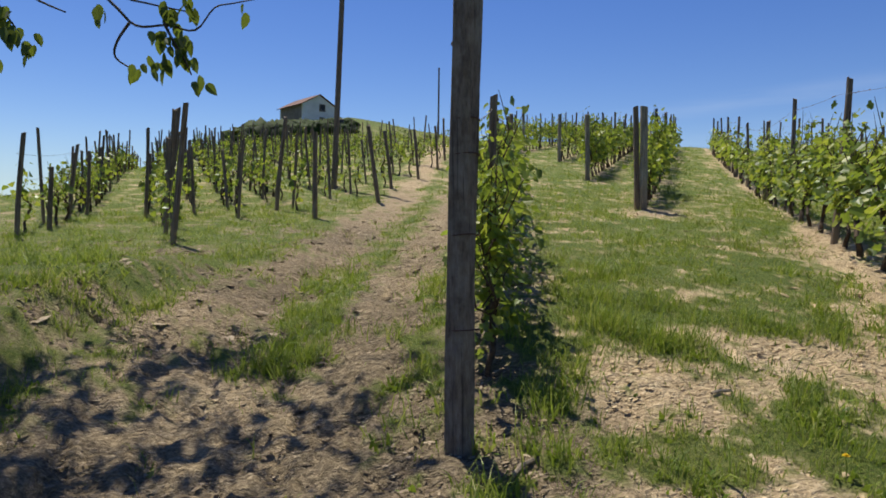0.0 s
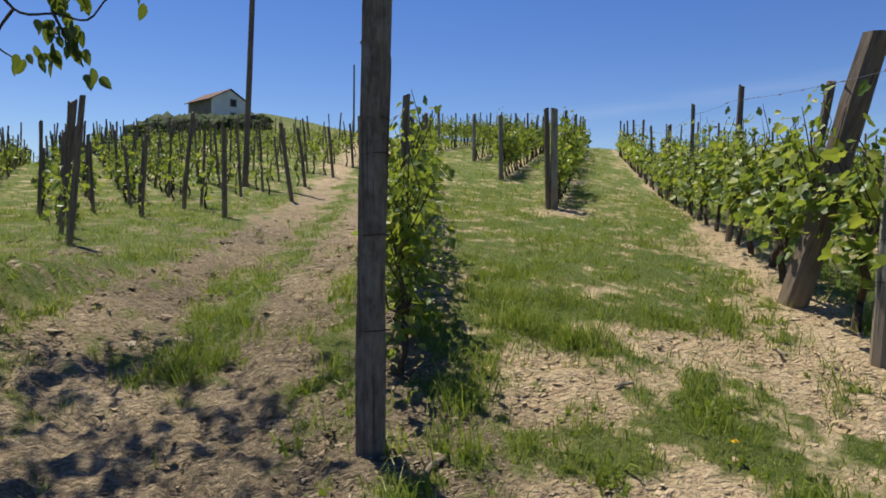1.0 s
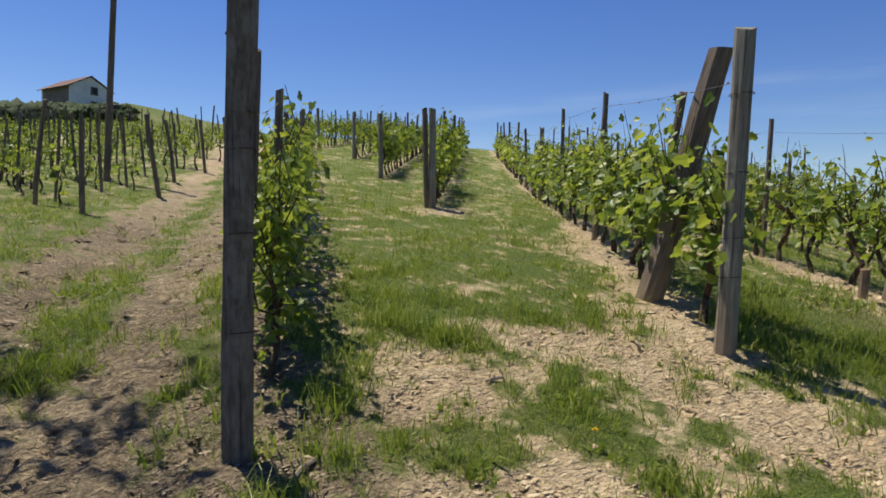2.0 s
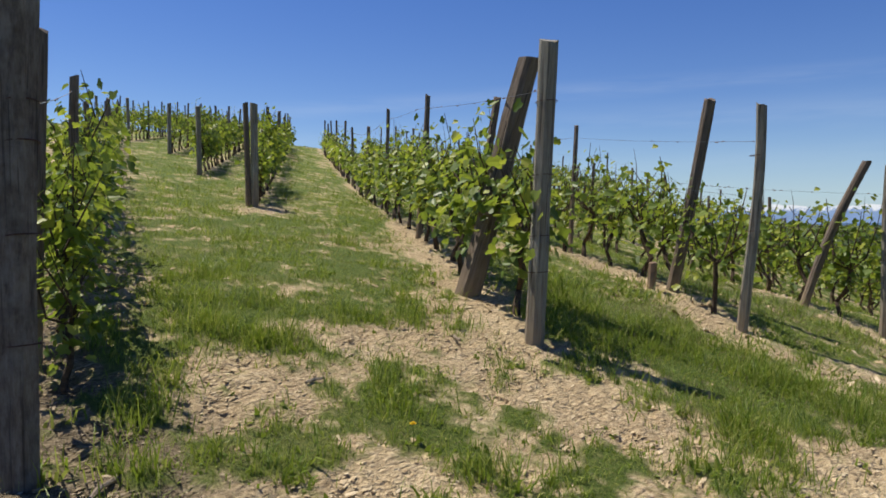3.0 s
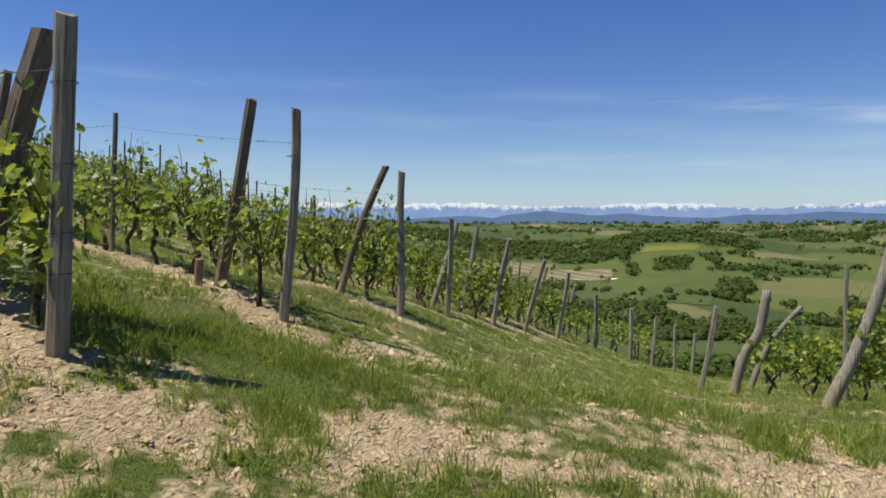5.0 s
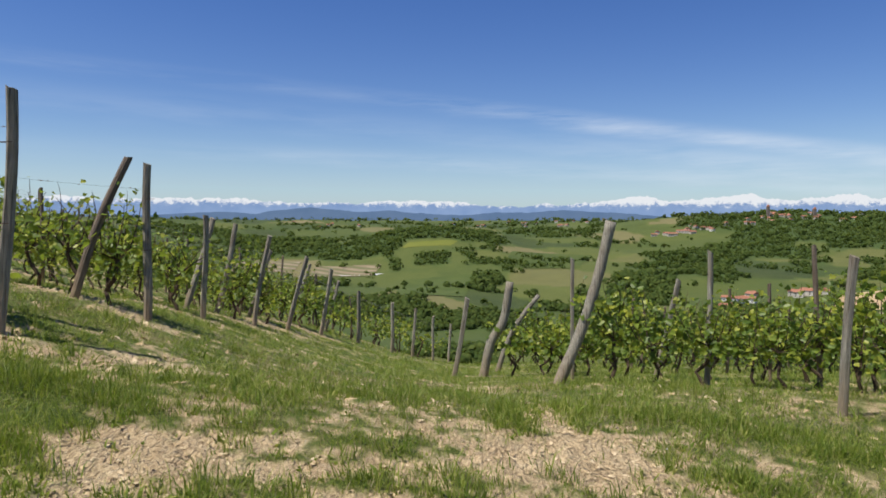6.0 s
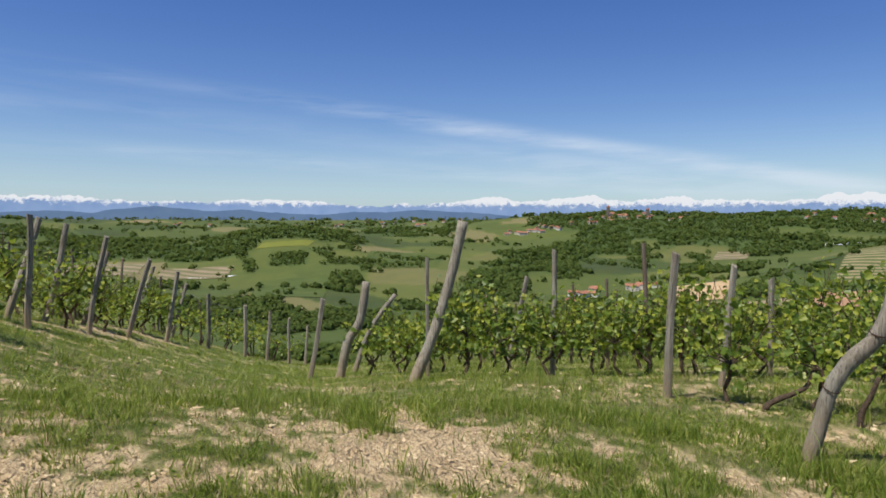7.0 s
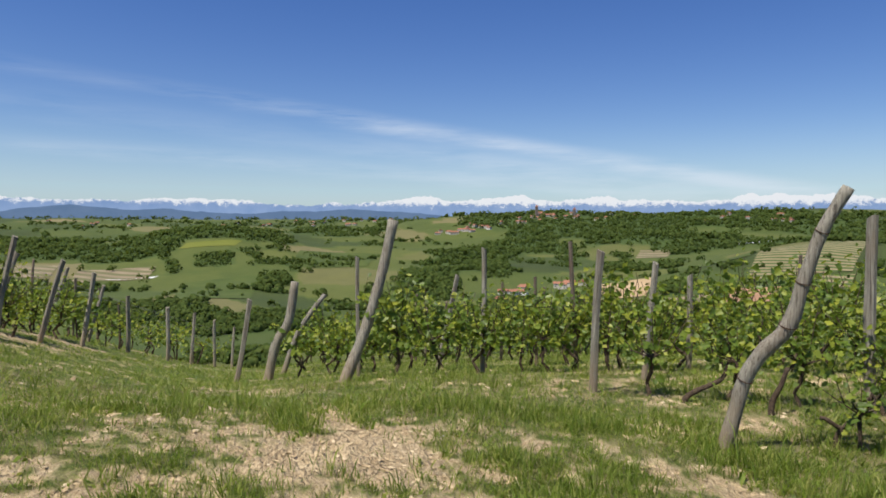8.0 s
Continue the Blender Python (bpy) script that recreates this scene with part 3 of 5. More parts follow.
def round_post(pts, radii, seed, sides=10):
    """A round, crooked trunk-like post through the points, with knots."""
    rnd = random.Random(seed)
    P = [Vector(p) for p in pts]
    fine, rad = [], []
    for i in range(len(P) - 1):
        p0, p1, p2, p3 = P[max(i - 1, 0)], P[i], P[i + 1], P[min(i + 2, len(P) - 1)]
        for q in range(4):
            t = q / 4
            fine.append(0.5 * ((2 * p1) + (p2 - p0) * t + (2 * p0 - 5 * p1 + 4 * p2 - p3) * t * t + (3 * p1 - p0 - 3 * p2 + p3) * t ** 3))
            rad.append((radii[i] * (1 - t) + radii[i + 1] * t) * (1 + 0.045 * math.sin(7 * (i + t) + seed)))
    fine.append(P[-1])
    rad.append(radii[-1])
    bm = bmesh.new()
    tube(bm, fine, rad, sides, 0.93, 0.2, True, 0.07, rnd)
    for f in bm.faces:
        f.smooth = len(f.verts) == 4
    return bm


def wire_ring(z, r, tilt=0.1):
    bm = bmesh.new()
    pts = [(r * math.cos(a), r * math.sin(a), z + tilt * r * math.cos(a + 1)) for a in [k * math.pi / 6 for k in range(13)]]
    tube(bm, pts, [0.0035] * 13, 4, cap=False)
    return bm


def lean_to(base, top):
    """The pose that stands a post at base with its axis towards top."""
    d = (Vector(top) - Vector(base)).normalized()
    return Matrix.Translation(base) @ Vector((0, 0, 1)).rotation_difference(d).to_matrix().to_4x4()


def place_post(name, bm, mat, m, label, category, group, rings=(), r=0.1):
    ob = thing(name, label, category, group)
    ob.matrix_basis = m
    part("timber", bm, mat, ob)
    for k, z in enumerate(rings):
        part("wire_tie", wire_ring(z, r), RUST, ob, "twisted rusty wire tie")
    return ob


def flat_to_mesh(name, V, F, mat, smooth_faces=False):
    sizes = np.array([len(f) for f in F])
    return mesh_from(name, np.array(V), np.concatenate([np.array(f) for f in F]), sizes, mat, (), not smooth_faces)


# outline of a five-lobed vine leaf, stalk at the origin, tip along +y
LEAF = [(0, 0), (0.32, -0.14), (0.52, 0.16), (0.36, 0.36), (0.4, 0.68), (0, 1.0), (-0.4, 0.68), (-0.36, 0.36), (-0.52, 0.16), (-0.32, -0.14)]


def leaf_cloud(centres, normals, sizes, rnd, outline=LEAF, fold=0.16):
    """Vertices and faces of many folded leaves: two halves each, in one island."""
    V, F = [], []
    half = len(outline) // 2
    for c, nrm, s in zip(centres, normals, sizes):
        nrm = Vector(nrm).normalized()
        spin = Vector((rnd.gauss(0, 1), rnd.gauss(0, 1), rnd.gauss(-0.5, 0.6)))
        t = (spin - nrm * spin.dot(nrm)).normalized()
        b = nrm.cross(t)
        k = len(V)
        curl = rnd.uniform(-0.25, 0.1)
        for x, y in outline:
            V.append(Vector(c) + b * x * s + t * (y - 0.3) * s + nrm * s * (fold * abs(x) * 2 * 0.6 + curl * y * y))
        F.append([k] + [k + q for q in range(1, half + 1)])
        F.append([k] + [k + q for q in range(half, len(outline))])
    return V, F


def vine_kind(seed, leaves, height=1.35, span=0.95, size=0.088, coarse=False):
    """A vine: crooked trunk with canes, and its leaves. Origin at the foot; the row runs along +y. Returns its two meshes."""
    rnd = random.Random(seed)
    bm = bmesh.new()
    lx, ly = rnd.uniform(-0.08, 0.08), rnd.uniform(-0.2, 0.2)
    head = Vector((lx, ly, height * 0.44))
    kx, ky = rnd.uniform(-0.08, 0.08), rnd.uniform(-0.16, 0.16)
    tube(bm, [(0, 0, -0.1), (kx * 0.3, ky * 0.4, 0.08), (kx, ky, 0.2), (kx * 0.4 + lx * 0.4, ky * 0.2 + ly * 0.7, 0.36), (lx * 0.8 - kx * 0.4, ly, 0.48), head], [0.036, 0.03, 0.024, 0.028, 0.022, 0.03], 6, wob=0.35, rnd=rnd)
    centres, normals, sizes = [], [], []
    canes = 3 if coarse else 7
    tips = []
    for c in range(canes):
        y1 = span * ((c + 0.5) / canes - 0.5) * 1.15
        zt = height * rnd.uniform(0.8, 1.08)
        p1 = Vector((rnd.uniform(-0.1, 0.1), ly + (y1 - ly) * 0.55, height * rnd.uniform(0.5, 0.62)))
        p2 = Vector((rnd.uniform(-0.16, 0.16), y1, zt * 0.85))
        p3 = p2 + Vector((rnd.uniform(-0.15, 0.15), rnd.uniform(-0.12, 0.12), zt * rnd.uniform(0.1, 0.24)))
        tube(bm, [head, p1, p2, p3], [0.013, 0.009, 0.006, 0.003], 4, cap=False)
        tips.append((head, p1, p2, p3))
    if not coarse:
        for c in range(rnd.randrange(0, 3)):
            y1 = span * rnd.uniform(-0.5, 0.5)
            p1 = Vector((rnd.uniform(-0.08, 0.08), y1 * 0.6, height * 0.6))
            p2 = Vector((rnd.uniform(-0.12, 0.12), y1, height))
            p3 = p2 + Vector((rnd.uniform(-0.12, 0.12), rnd.uniform(-0.15, 0.15), height * rnd.uniform(0.06, 0.22)))
            tube(bm, [head, p1, p2, p3], [0.009, 0.006, 0.0035, 0.0012], 4, cap=False)
            tips.append((head, p1, p2, p3))
    for q in range(leaves):
        a, b, c, d = tips[rnd.randrange(len(tips))]
        t = rnd.random() ** 0.85 * 2.3 + 0.35
        p = a.lerp(b, t) if t < 1 else b.lerp(c, t - 1) if t < 2 else c.lerp(d, t - 2)
        spread = 0.13 if t < 2 else 0.07
        p = p + Vector((rnd.gauss(0, spread), rnd.gauss(0, spread * 1.1), rnd.gauss(-0.09, 0.15)))
        if p.z < 0.16 or p.z > height * 1.25:
            continue
        side = 1 if p.x > 0 else -1
        centres.append(p)
        normals.append((side * rnd.uniform(0.1, 1.1) + rnd.gauss(0, 0.4), rnd.gauss(0, 0.6), rnd.uniform(0.2, 1.2)))
        sizes.append(size * rnd.uniform(0.55, 1.25) * (0.75 if t > 2.1 else 1))
    out = [(0, 0), (0.5, 0.2), (0.3, 0.7), (0, 1), (-0.3, 0.7), (-0.5, 0.2)] if coarse else LEAF
    V, F = leaf_cloud(centres, normals, sizes, rnd, out)
    wood = bpy.data.meshes.new("trunk")
    bm.to_mesh(wood)
    bm.free()
    wood.materials.append(BARK)
    return wood, flat_to_mesh("foliage", V, F, VINE_LEAF)


VINES = [vine_kind(100 + k, 225, 1.28 + 0.06 * (k % 3)) for k in range(7)]
SPARSE = [vine_kind(160 + k, 135, 1.1 + 0.1 * (k % 3)) for k in range(5)]
FAR_VINES = [vine_kind(200 + k, 62, 1.3, 1.1, 0.13, True) for k in range(4)]
FAR_SPARSE = [vine_kind(240 + k, 26, 1.2, 0.8, 0.15, True) for k in range(4)]
rnd_v = random.Random(5)


VINE_JOBS, STAKE_JOBS = [], []


def vine(x, y, turn, kinds, group, label, scale=1.0):
    k = scale * rnd_v.uniform(0.8, 1.18)
    m = pose(x, y, on_land(x, y), 0, 0, turn + (180 if rnd_v.random() < 0.5 else 0)) @ Matrix.Scale(k, 4)
    VINE_JOBS.append((math.hypot(x - 0.4, y + 0.4), kinds[rnd_v.randrange(len(kinds))], m, group, label))


STAKES = [squared_post(2.0, 0.07, 300 + k, 0.1, 0.015, 0.4) for k in range(4)]
STAKE_MESHES = []
for _k, _bm in enumerate(STAKES):
    _me = bpy.data.meshes.new("timber")
    _bm.to_mesh(_me)
    _bm.free()
    _me.materials.append(POST_BROWN)
    STAKE_MESHES.append(_me)


def stake(x, y, h, group, label, tilt=(0, 0), fat=1.0, turn=None):
    z = on_land(x, y)
    m = pose(x, y, z, tilt[0], tilt[1], 0) @ pose(0, 0, 0, 0, 0, rnd_v.uniform(0, 360)) @ Matrix.Diagonal((fat, fat, h / 2.0, 1))
    STAKE_JOBS.append((math.hypot(x - 0.4, y + 0.4), (STAKE_MESHES[rnd_v.randrange(4)],), m, group, label))


def joined(name, jobs, label, category):
    """Many far copies joined into one mesh of kind stuff."""
    by, mats = {}, []
    for _, meshes, m, _, _ in jobs:
        for me in meshes:
            by.setdefault(me.name, (me, []))[1].append(m)
    V, F, S, M, base = [], [], [], [], 0
    for me, ms in by.values():
        co = np.empty(len(me.vertices) * 3)
        me.vertices.foreach_get("co", co)
        co = np.c_[co.reshape(-1, 3), np.ones(len(me.vertices))]
        idx, tot = np.empty(len(me.loops), np.int32), np.empty(len(me.polygons), np.int32)
        me.loops.foreach_get("vertex_index", idx)
        me.polygons.foreach_get("loop_total", tot)
        if me.materials[0] not in mats:
            mats.append(me.materials[0])
        for m in ms:
            V.append((co @ np.array(m).T)[:, :3])
            F.append(idx + base)
            S.append(tot)
            M.append(np.full(len(tot), mats.index(me.materials[0]), np.int32))
            base += len(co)
    me = mesh_from(name, np.concatenate(V), np.concatenate(F), np.concatenate(S), mats[0])
    for extra in mats[1:]:
        me.materials.append(extra)
    me.polygons.foreach_set("material_index", np.concatenate(M))
    tagged(new(name, me), label, category, kind="stuff")


def build_gathered():
    VINE_JOBS.sort(key=lambda j: j[0])
    STAKE_JOBS.sort(key=lambda j: j[0])
    for _, (wood, leaf), m, group, label in VINE_JOBS[:290]:
        ob = thing("grape_vine", label, "vine", group)
        ob.matrix_basis = m
        part("trunk", wood, None, ob)
        part("foliage", leaf, None, ob)
    for _, (wood,), m, group, label in STAKE_JOBS[:230]:
        ob = thing("vineyard_stake", label, "post", group)
        ob.matrix_basis = m
        part("timber", wood, None, ob)
    joined("far_vines", VINE_JOBS[290:], "rows of leafy vines farther up and down the slope", "vines")
    joined("far_stakes", STAKE_JOBS[230:], "dark wooden stakes farther along the vine rows", "posts")


def wire_line(points, group, radius=0.0022, label="thin galvanised trellis wire strung between stakes", clutter=0.0, rnd=None):
    """A wire that sags a little between its holders, with bits of dry tendril wound round it."""
    bm = bmesh.new()
    pts = []
    for a, b in zip(points, points[1:]):
        a, b = Vector(a), Vector(b)
        for q in range(5):
            t = q / 5
            pts.append(a.lerp(b, t) - Vector((0, 0, 0.012 * (b - a).length * 4 * t * (1 - t) / 2)))
    pts.append(Vector(points[-1]))
    tube(bm, pts, [radius] * len(pts), 4, cap=False)
    ob = thing("trellis_wire", label, "wire", group)
    part("strand", bm, WIRE, ob)
    if clutter and rnd:
        bm = bmesh.new()
        for a, b in zip(pts, pts[1:]):
            u = 0.0
            while u < (b - a).length:
                u += rnd.expovariate(clutter)
                if u > (b - a).length:
                    break
                p = a.lerp(b, u / (b - a).length)
                d = (b - a).normalized() * rnd.uniform(0.03, 0.11)
                tube(bm, [p, p + d * 0.5 + Vector((0, 0, rnd.uniform(-0.01, 0.012))), p + d], [0.003, rnd.uniform(0.005, 0.009), 0.003], 4)
        if len(bm.verts):
            tagged(part("tendril", bm, TENDRIL, ob, "dry brown vine tendrils wound round the wire"), kind="stuff")
        else:
            bm.free()
    return ob


# ---- main block: rows that end at the headland ----
def main_rows():
    rnd = random.Random(11)
    turn = -math.degrees(math.atan2(ROW[0], ROW[1]))
    # end posts: lean across x and y, height, width
    ends = [(0.07, -0.06, 2.36, 0.155), (0.04, -0.06, 2.14, 0.11), (0.04, -0.08, 2.0, 0.115), (-0.01, 0.01, 1.78, 0.105), (0.09, -0.28, 1.82, 0.105), (0.12, -0.44, 1.66, 0.105),
            (0.06, -0.27, 1.7, 0.11), (0.02, -0.08, 1.5, 0.11), (0.02, -0.07, 1.5, 0.11), (0.05, -0.1, 1.6, 0.1), (0.0, -0.1, 1.6, 0.1), (0.1, -0.1, 1.6, 0.1)]
    # leaning brace posts: foot, lean, height, width
    braces = [(3.72, 4.9, 0.53, -0.37, 2.18, 0.225), (6.38, 4.68, 0.24, -0.28, 2.12, 0.15), (8.86, 4.61, 0.34, -0.58, 1.84, 0.12), (13.0, 4.9, 0.16, -0.42, 1.75, 0.12), (14.33, 4.9, 0.17, -0.45, 1.87, 0.12),
              (16.2, 4.8, 0.1, -0.5, 1.6, 0.11), (18.3, 4.4, 0.1, -0.5, 1.6, 0.1), (20.3, 3.9, 0.1, -0.4, 1.5, 0.1)]
    for i, (x0, y0) in enumerate(ENDS):
        def at(s, off=0.0):
            x, y = x0 + ROW[0] * s + ROW[1] * off, y0 + ROW[1] * s - ROW[0] * off
            return x, y, on_land(x, y)
        lx, ly, h, w = ends[i]
        base = Vector(at(0))
        axis = Vector((lx, ly, h))
        place_post("end_post", squared_post(axis.length, w, 20 + i, 0.08, 0.045 if i else 0.02, 0.3), POST_GREY, lean_to(base, base + axis) @ pose(0, 0, 0, 0, 0, 20),
                   "silver-grey split timber end post at a vine row" if i else "thick silver-grey split end post bound with wire", "post", "vine row end posts",
                   [h * k for k in ((0.24, 0.36, 0.56, 0.8) if i == 0 else (0.45, 0.78))] if i < 4 else [], w * 0.55)
        if i < len(braces):
            bx, by, lx2, ly2, hb, wb = braces[i]
            b = Vector((bx, by, on_land(bx, by)))
            axis2 = Vector((lx2, ly2, hb))
            place_post("brace_post", squared_post(axis2.length, wb, 50 + i, 0.12, 0.05, 0.4), POST_BROWN if i < 3 else POST_GREY, lean_to(b, b + axis2),
                       "dark leaning brace post inside the vine row end" if i < 3 else "grey leaning brace post at a row end", "post", "leaning brace posts")
        # stakes, wires and vines up the row
        length = 34 if i < 6 else 18
        tops = []
        s = 4.85 if i == 0 else 4.0 + rnd.uniform(-0.3, 0.5)
        while s < length:
            x, y, z = at(s)
            h2 = 2.12 if (i == 0 and s < 6) else rnd.uniform(1.75, 2.1)
            stake(x, y, h2, "stakes of the lower vine rows", "thin dark wooden stake standing in a vine row", (rnd.uniform(-3, 3), 3 if s < 6 else rnd.uniform(-2, 3)), 1.1 if i else 1.25)
            tops.append((x, y, z + h2 * 0.9))
            s += rnd.uniform(3.3, 3.8) if i == 0 else rnd.uniform(4.0, 4.9)
        for k, lv in enumerate((0.84, 0.6) if i < 3 else (0.8,)):
            pts = [base + axis * lv] + [Vector((a, b2, c - 0.55 * k)) for a, b2, c in tops]
            wire_line(pts[:7], "wires of the lower vine rows", clutter=2.6 if (i < 3 and k == 0) else 1.2 if i < 3 else 0, rnd=rnd)
        s = 0.55
        while s < length:
            x, y, _ = at(s, rnd.uniform(-0.06, 0.06))
            near = s < (13 if i < 3 else 6) and i < 7
            thin = rnd.random() < (0.3 if i == 0 else 0.55 if i < 4 else 0.3)
            kinds = (SPARSE if thin else VINES) if near else (FAR_SPARSE if thin and rnd.random() < 0.5 else FAR_VINES)
            vine(x, y, turn, kinds, "vines of the lower rows", "sparse grape vine with young leaves and dark crooked trunk" if thin else "grape vine in young leaf trained along a wire", 1.02 if i == 0 else 1.0)
            s += rnd.uniform(0.66, 0.84) * (1.0 if near else 1.15)
    # a slim stake behind the first brace
    b = Vector((4.38, 5.8, on_land(4.38, 5.8)))
    place_post("vineyard_stake", squared_post(1.95, 0.09, 617, 0.08), POST_BROWN, lean_to(b, b + Vector((0.3, -0.12, 1.95))), "slim dark stake leaning behind the first brace post", "post", "stakes of the lower vine rows")
    # a sawn-off stump of an old post beside the second row
    bm = squared_post(0.3, 0.1, 611, 0.02, 0.0, 0.3)
    place_post("post_stump", bm, STUMP_WOOD, pose(6.09, 4.71, on_land(6.09, 4.71), 2, 3, 30), "short sawn-off reddish post stump in the earth strip", "post", "")


STUMP_WOOD = mat_wood("reddish_stump", (0.09, 0.05, 0.035), (0.18, 0.1, 0.07), (0.27, 0.17, 0.12))
main_rows()


# ---- the lone row beside the track, with the big near post ----
def lone_row():
    rnd = random.Random(31)
    x0, y0 = LONE
    base = Vector((x0, y0, on_land(x0, y0)))
    place_post("end_post", squared_post(2.95, 0.154, 77, 0.07, 0.03, 0.5), POST_OLD, lean_to(base, base + Vector((-0.01, 0.03, 1))),
               "tall dark weathered timber post at the track corner", "post", "vine row end posts", (0.6, 1.06, 1.45, 1.62, 2.0), 0.07)
    stake(0.278, 4.11, 1.92, "stakes beside the track", "dark wooden stake behind the tall corner post", (0, 1), 1.05)
    s = 0.85
    while s < 36:
        x, y = x0 + LONE_DIR[0] * s + rnd.uniform(-0.05, 0.05) + 0.13 * float(smooth(4, 0, s)), y0 + LONE_DIR[1] * s
        vine(x, y, -7.0, SPARSE if s < 1.2 else VINES if s < 9 else FAR_VINES, "vines beside the track", "leafy grape vine in the row beside the cart track", 0.8 if s < 3 else 1.0)
        s += rnd.uniform(0.42, 0.55) if s < 3 else rnd.uniform(0.8, 0.95)
    s, tops = 2.8, [base + Vector((0.0, 0.03, 1.6))]
    while s < 36:
        x, y = x0 + LONE_DIR[0] * s, y0 + LONE_DIR[1] * s
        stake(x, y, rnd.uniform(1.6, 1.85), "stakes beside the track", "dark wooden stake in the row beside the track", (rnd.uniform(-3, 3), rnd.uniform(-4, 4)), 1.15)
        tops.append(Vector((x, y, on_land(x, y) + 1.55)))
        s += rnd.uniform(3.2, 4.2)
    wire_line(tops, "wires beside the track", rnd=rnd, clutter=1.0)


lone_row()


# ---- the block above the lane ----
def upper_rows():
    rnd = random.Random(41)
    d = np.array((0.345, 0.939))
    turn = -math.degrees(math.atan2(d[0], d[1]))
    for i, (x0, y0) in enumerate(UPPER):
        for dx in (0, -0.12) if i == 0 else (0,):
            b = Vector((x0 + dx, y0 + 0.3 * abs(dx), on_land(x0 + dx, y0 + 0.3 * abs(dx))))
            place_post("end_post", squared_post(1.9, 0.15 - 0.4 * abs(dx), 90 + i * 3 + int(dx * -10), 0.06), POST_GREY if not dx else POST_BROWN,
                       lean_to(b, b + Vector((rnd.uniform(-0.06, 0.0), -0.03, 1))), "grey timber end post on a bare earth mound", "post", "end posts of the upper rows")
        s = 0.5
        while s < 32:
            x, y = x0 + d[0] * s, y0 + d[1] * s
            vine(x, y, turn, FAR_VINES if s > 5 or i > 1 else VINES, "vines of the upper rows", "leafy grape vine in a row above the lane", 1.12)
            s += rnd.uniform(0.7, 0.85)
        s = 4.0
        while s < 32:
            x, y = x0 + d[0] * s, y0 + d[1] * s
            stake(x, y, rnd.uniform(1.85, 2.1), "stakes of the upper rows", "dark wooden stake in an upper vine row", (rnd.uniform(-3, 3), rnd.uniform(-3, 3)), 1.3)
            s += rnd.uniform(3.2, 4.2)


upper_rows()


# ---- the block left of the track ----
def left_rows():
    rnd = random.Random(51)
    d = np.array((-0.36, 0.933))
    turn = -math.degrees(math.atan2(d[0], d[1]))
    # row ends step up along the left side of the track: foot, lean in x, height, thickness
    starts = [(-6.96, 11.17, 3, 1.76, 1.5), (-7.07, 12.34, 3, 1.16, 1.6), (-7.74, 14.26, 7, 1.65, 1.4), (-7.89, 15.29, 4, 1.46, 1.4), (-6.03, 14.07, 2, 1.9, 1.4), (-3.76, 9.61, 5.5, 2.07, 1.7),
              (-4.9, 12.2, 5.5, 2.2, 1.7), (-3.48, 14.98, 5, 2.1, 1.6), (-2.26, 12.84, 0, 1.68, 1.7), (-4.81, 16.28, 5, 1.3, 1.4), (-1.26, 15.64, -8, 1.8, 1.8), (-1.15, 18.47, -7, 1.6, 1.7), (-0.43, 20.74, -7, 1.55, 1.7),
              (-3.9, 13.4, 4, 1.6, 1.2), (-5.3, 14.9, -3, 1.5, 1.2), (-6.6, 18.0, 3, 1.6, 1.2), (-2.6, 17.0, -3, 1.6, 1.2), (0.16, 23.46, -5, 1.5, 1.6), (0.45, 27.0, -3, 1.7, 1.5), (0.8, 31.0, 2, 1.7, 1.5), (1.1, 35.0, 2, 1.7, 1.5)]
    for i, (x0, y0, lean, h, fat) in enumerate(starts):
        stake(x0, y0, h, "end stakes left of the track", "dark leaning wooden end stake beside the cart track", (rnd.uniform(-3, 3), lean), fat * 0.85)
        s = 0.7
        while s < 34:
            x, y = x0 + d[0] * s + rnd.uniform(-0.06, 0.06), y0 + d[1] * s
            if rnd.random() < 0.8:
                vine(x, y, turn, FAR_SPARSE if rnd.random() < 0.6 else FAR_VINES, "vines left of the track", "young sparse grape vine on the grassy slope", 0.85)
            s += rnd.uniform(0.95, 1.35)
        s = 2.6
        while s < 34:
            x, y = x0 + d[0] * s, y0 + d[1] * s
            stake(x, y, rnd.uniform(1.3, 1.95), "stakes left of the track", "dark crooked wooden stake on the grassy slope", (rnd.uniform(-6, 6), rnd.uniform(-7, 7)), 1.0)
            s += rnd.uniform(2.8, 4.4)
        if i in (0, 2, 5, 6):
            for up in (0.95, 1.4):
                pts = [Vector((x0 + d[0] * q, y0 + d[1] * q, on_land(x0 + d[0] * q, y0 + d[1] * q) + up)) for q in (0, 4, 8, 12, 16)]
                wire_line(pts, "wires left of the track", 0.004, rnd=rnd)
    for x, y, h, tl, f in ((-4.35, 10.9, 2.05, 4, 1.05),):
        stake(x, y, h, "end stakes left of the track", "thick dark old stake leaning beside the cart track", (rnd.uniform(-3, 3), tl), f)


left_rows()


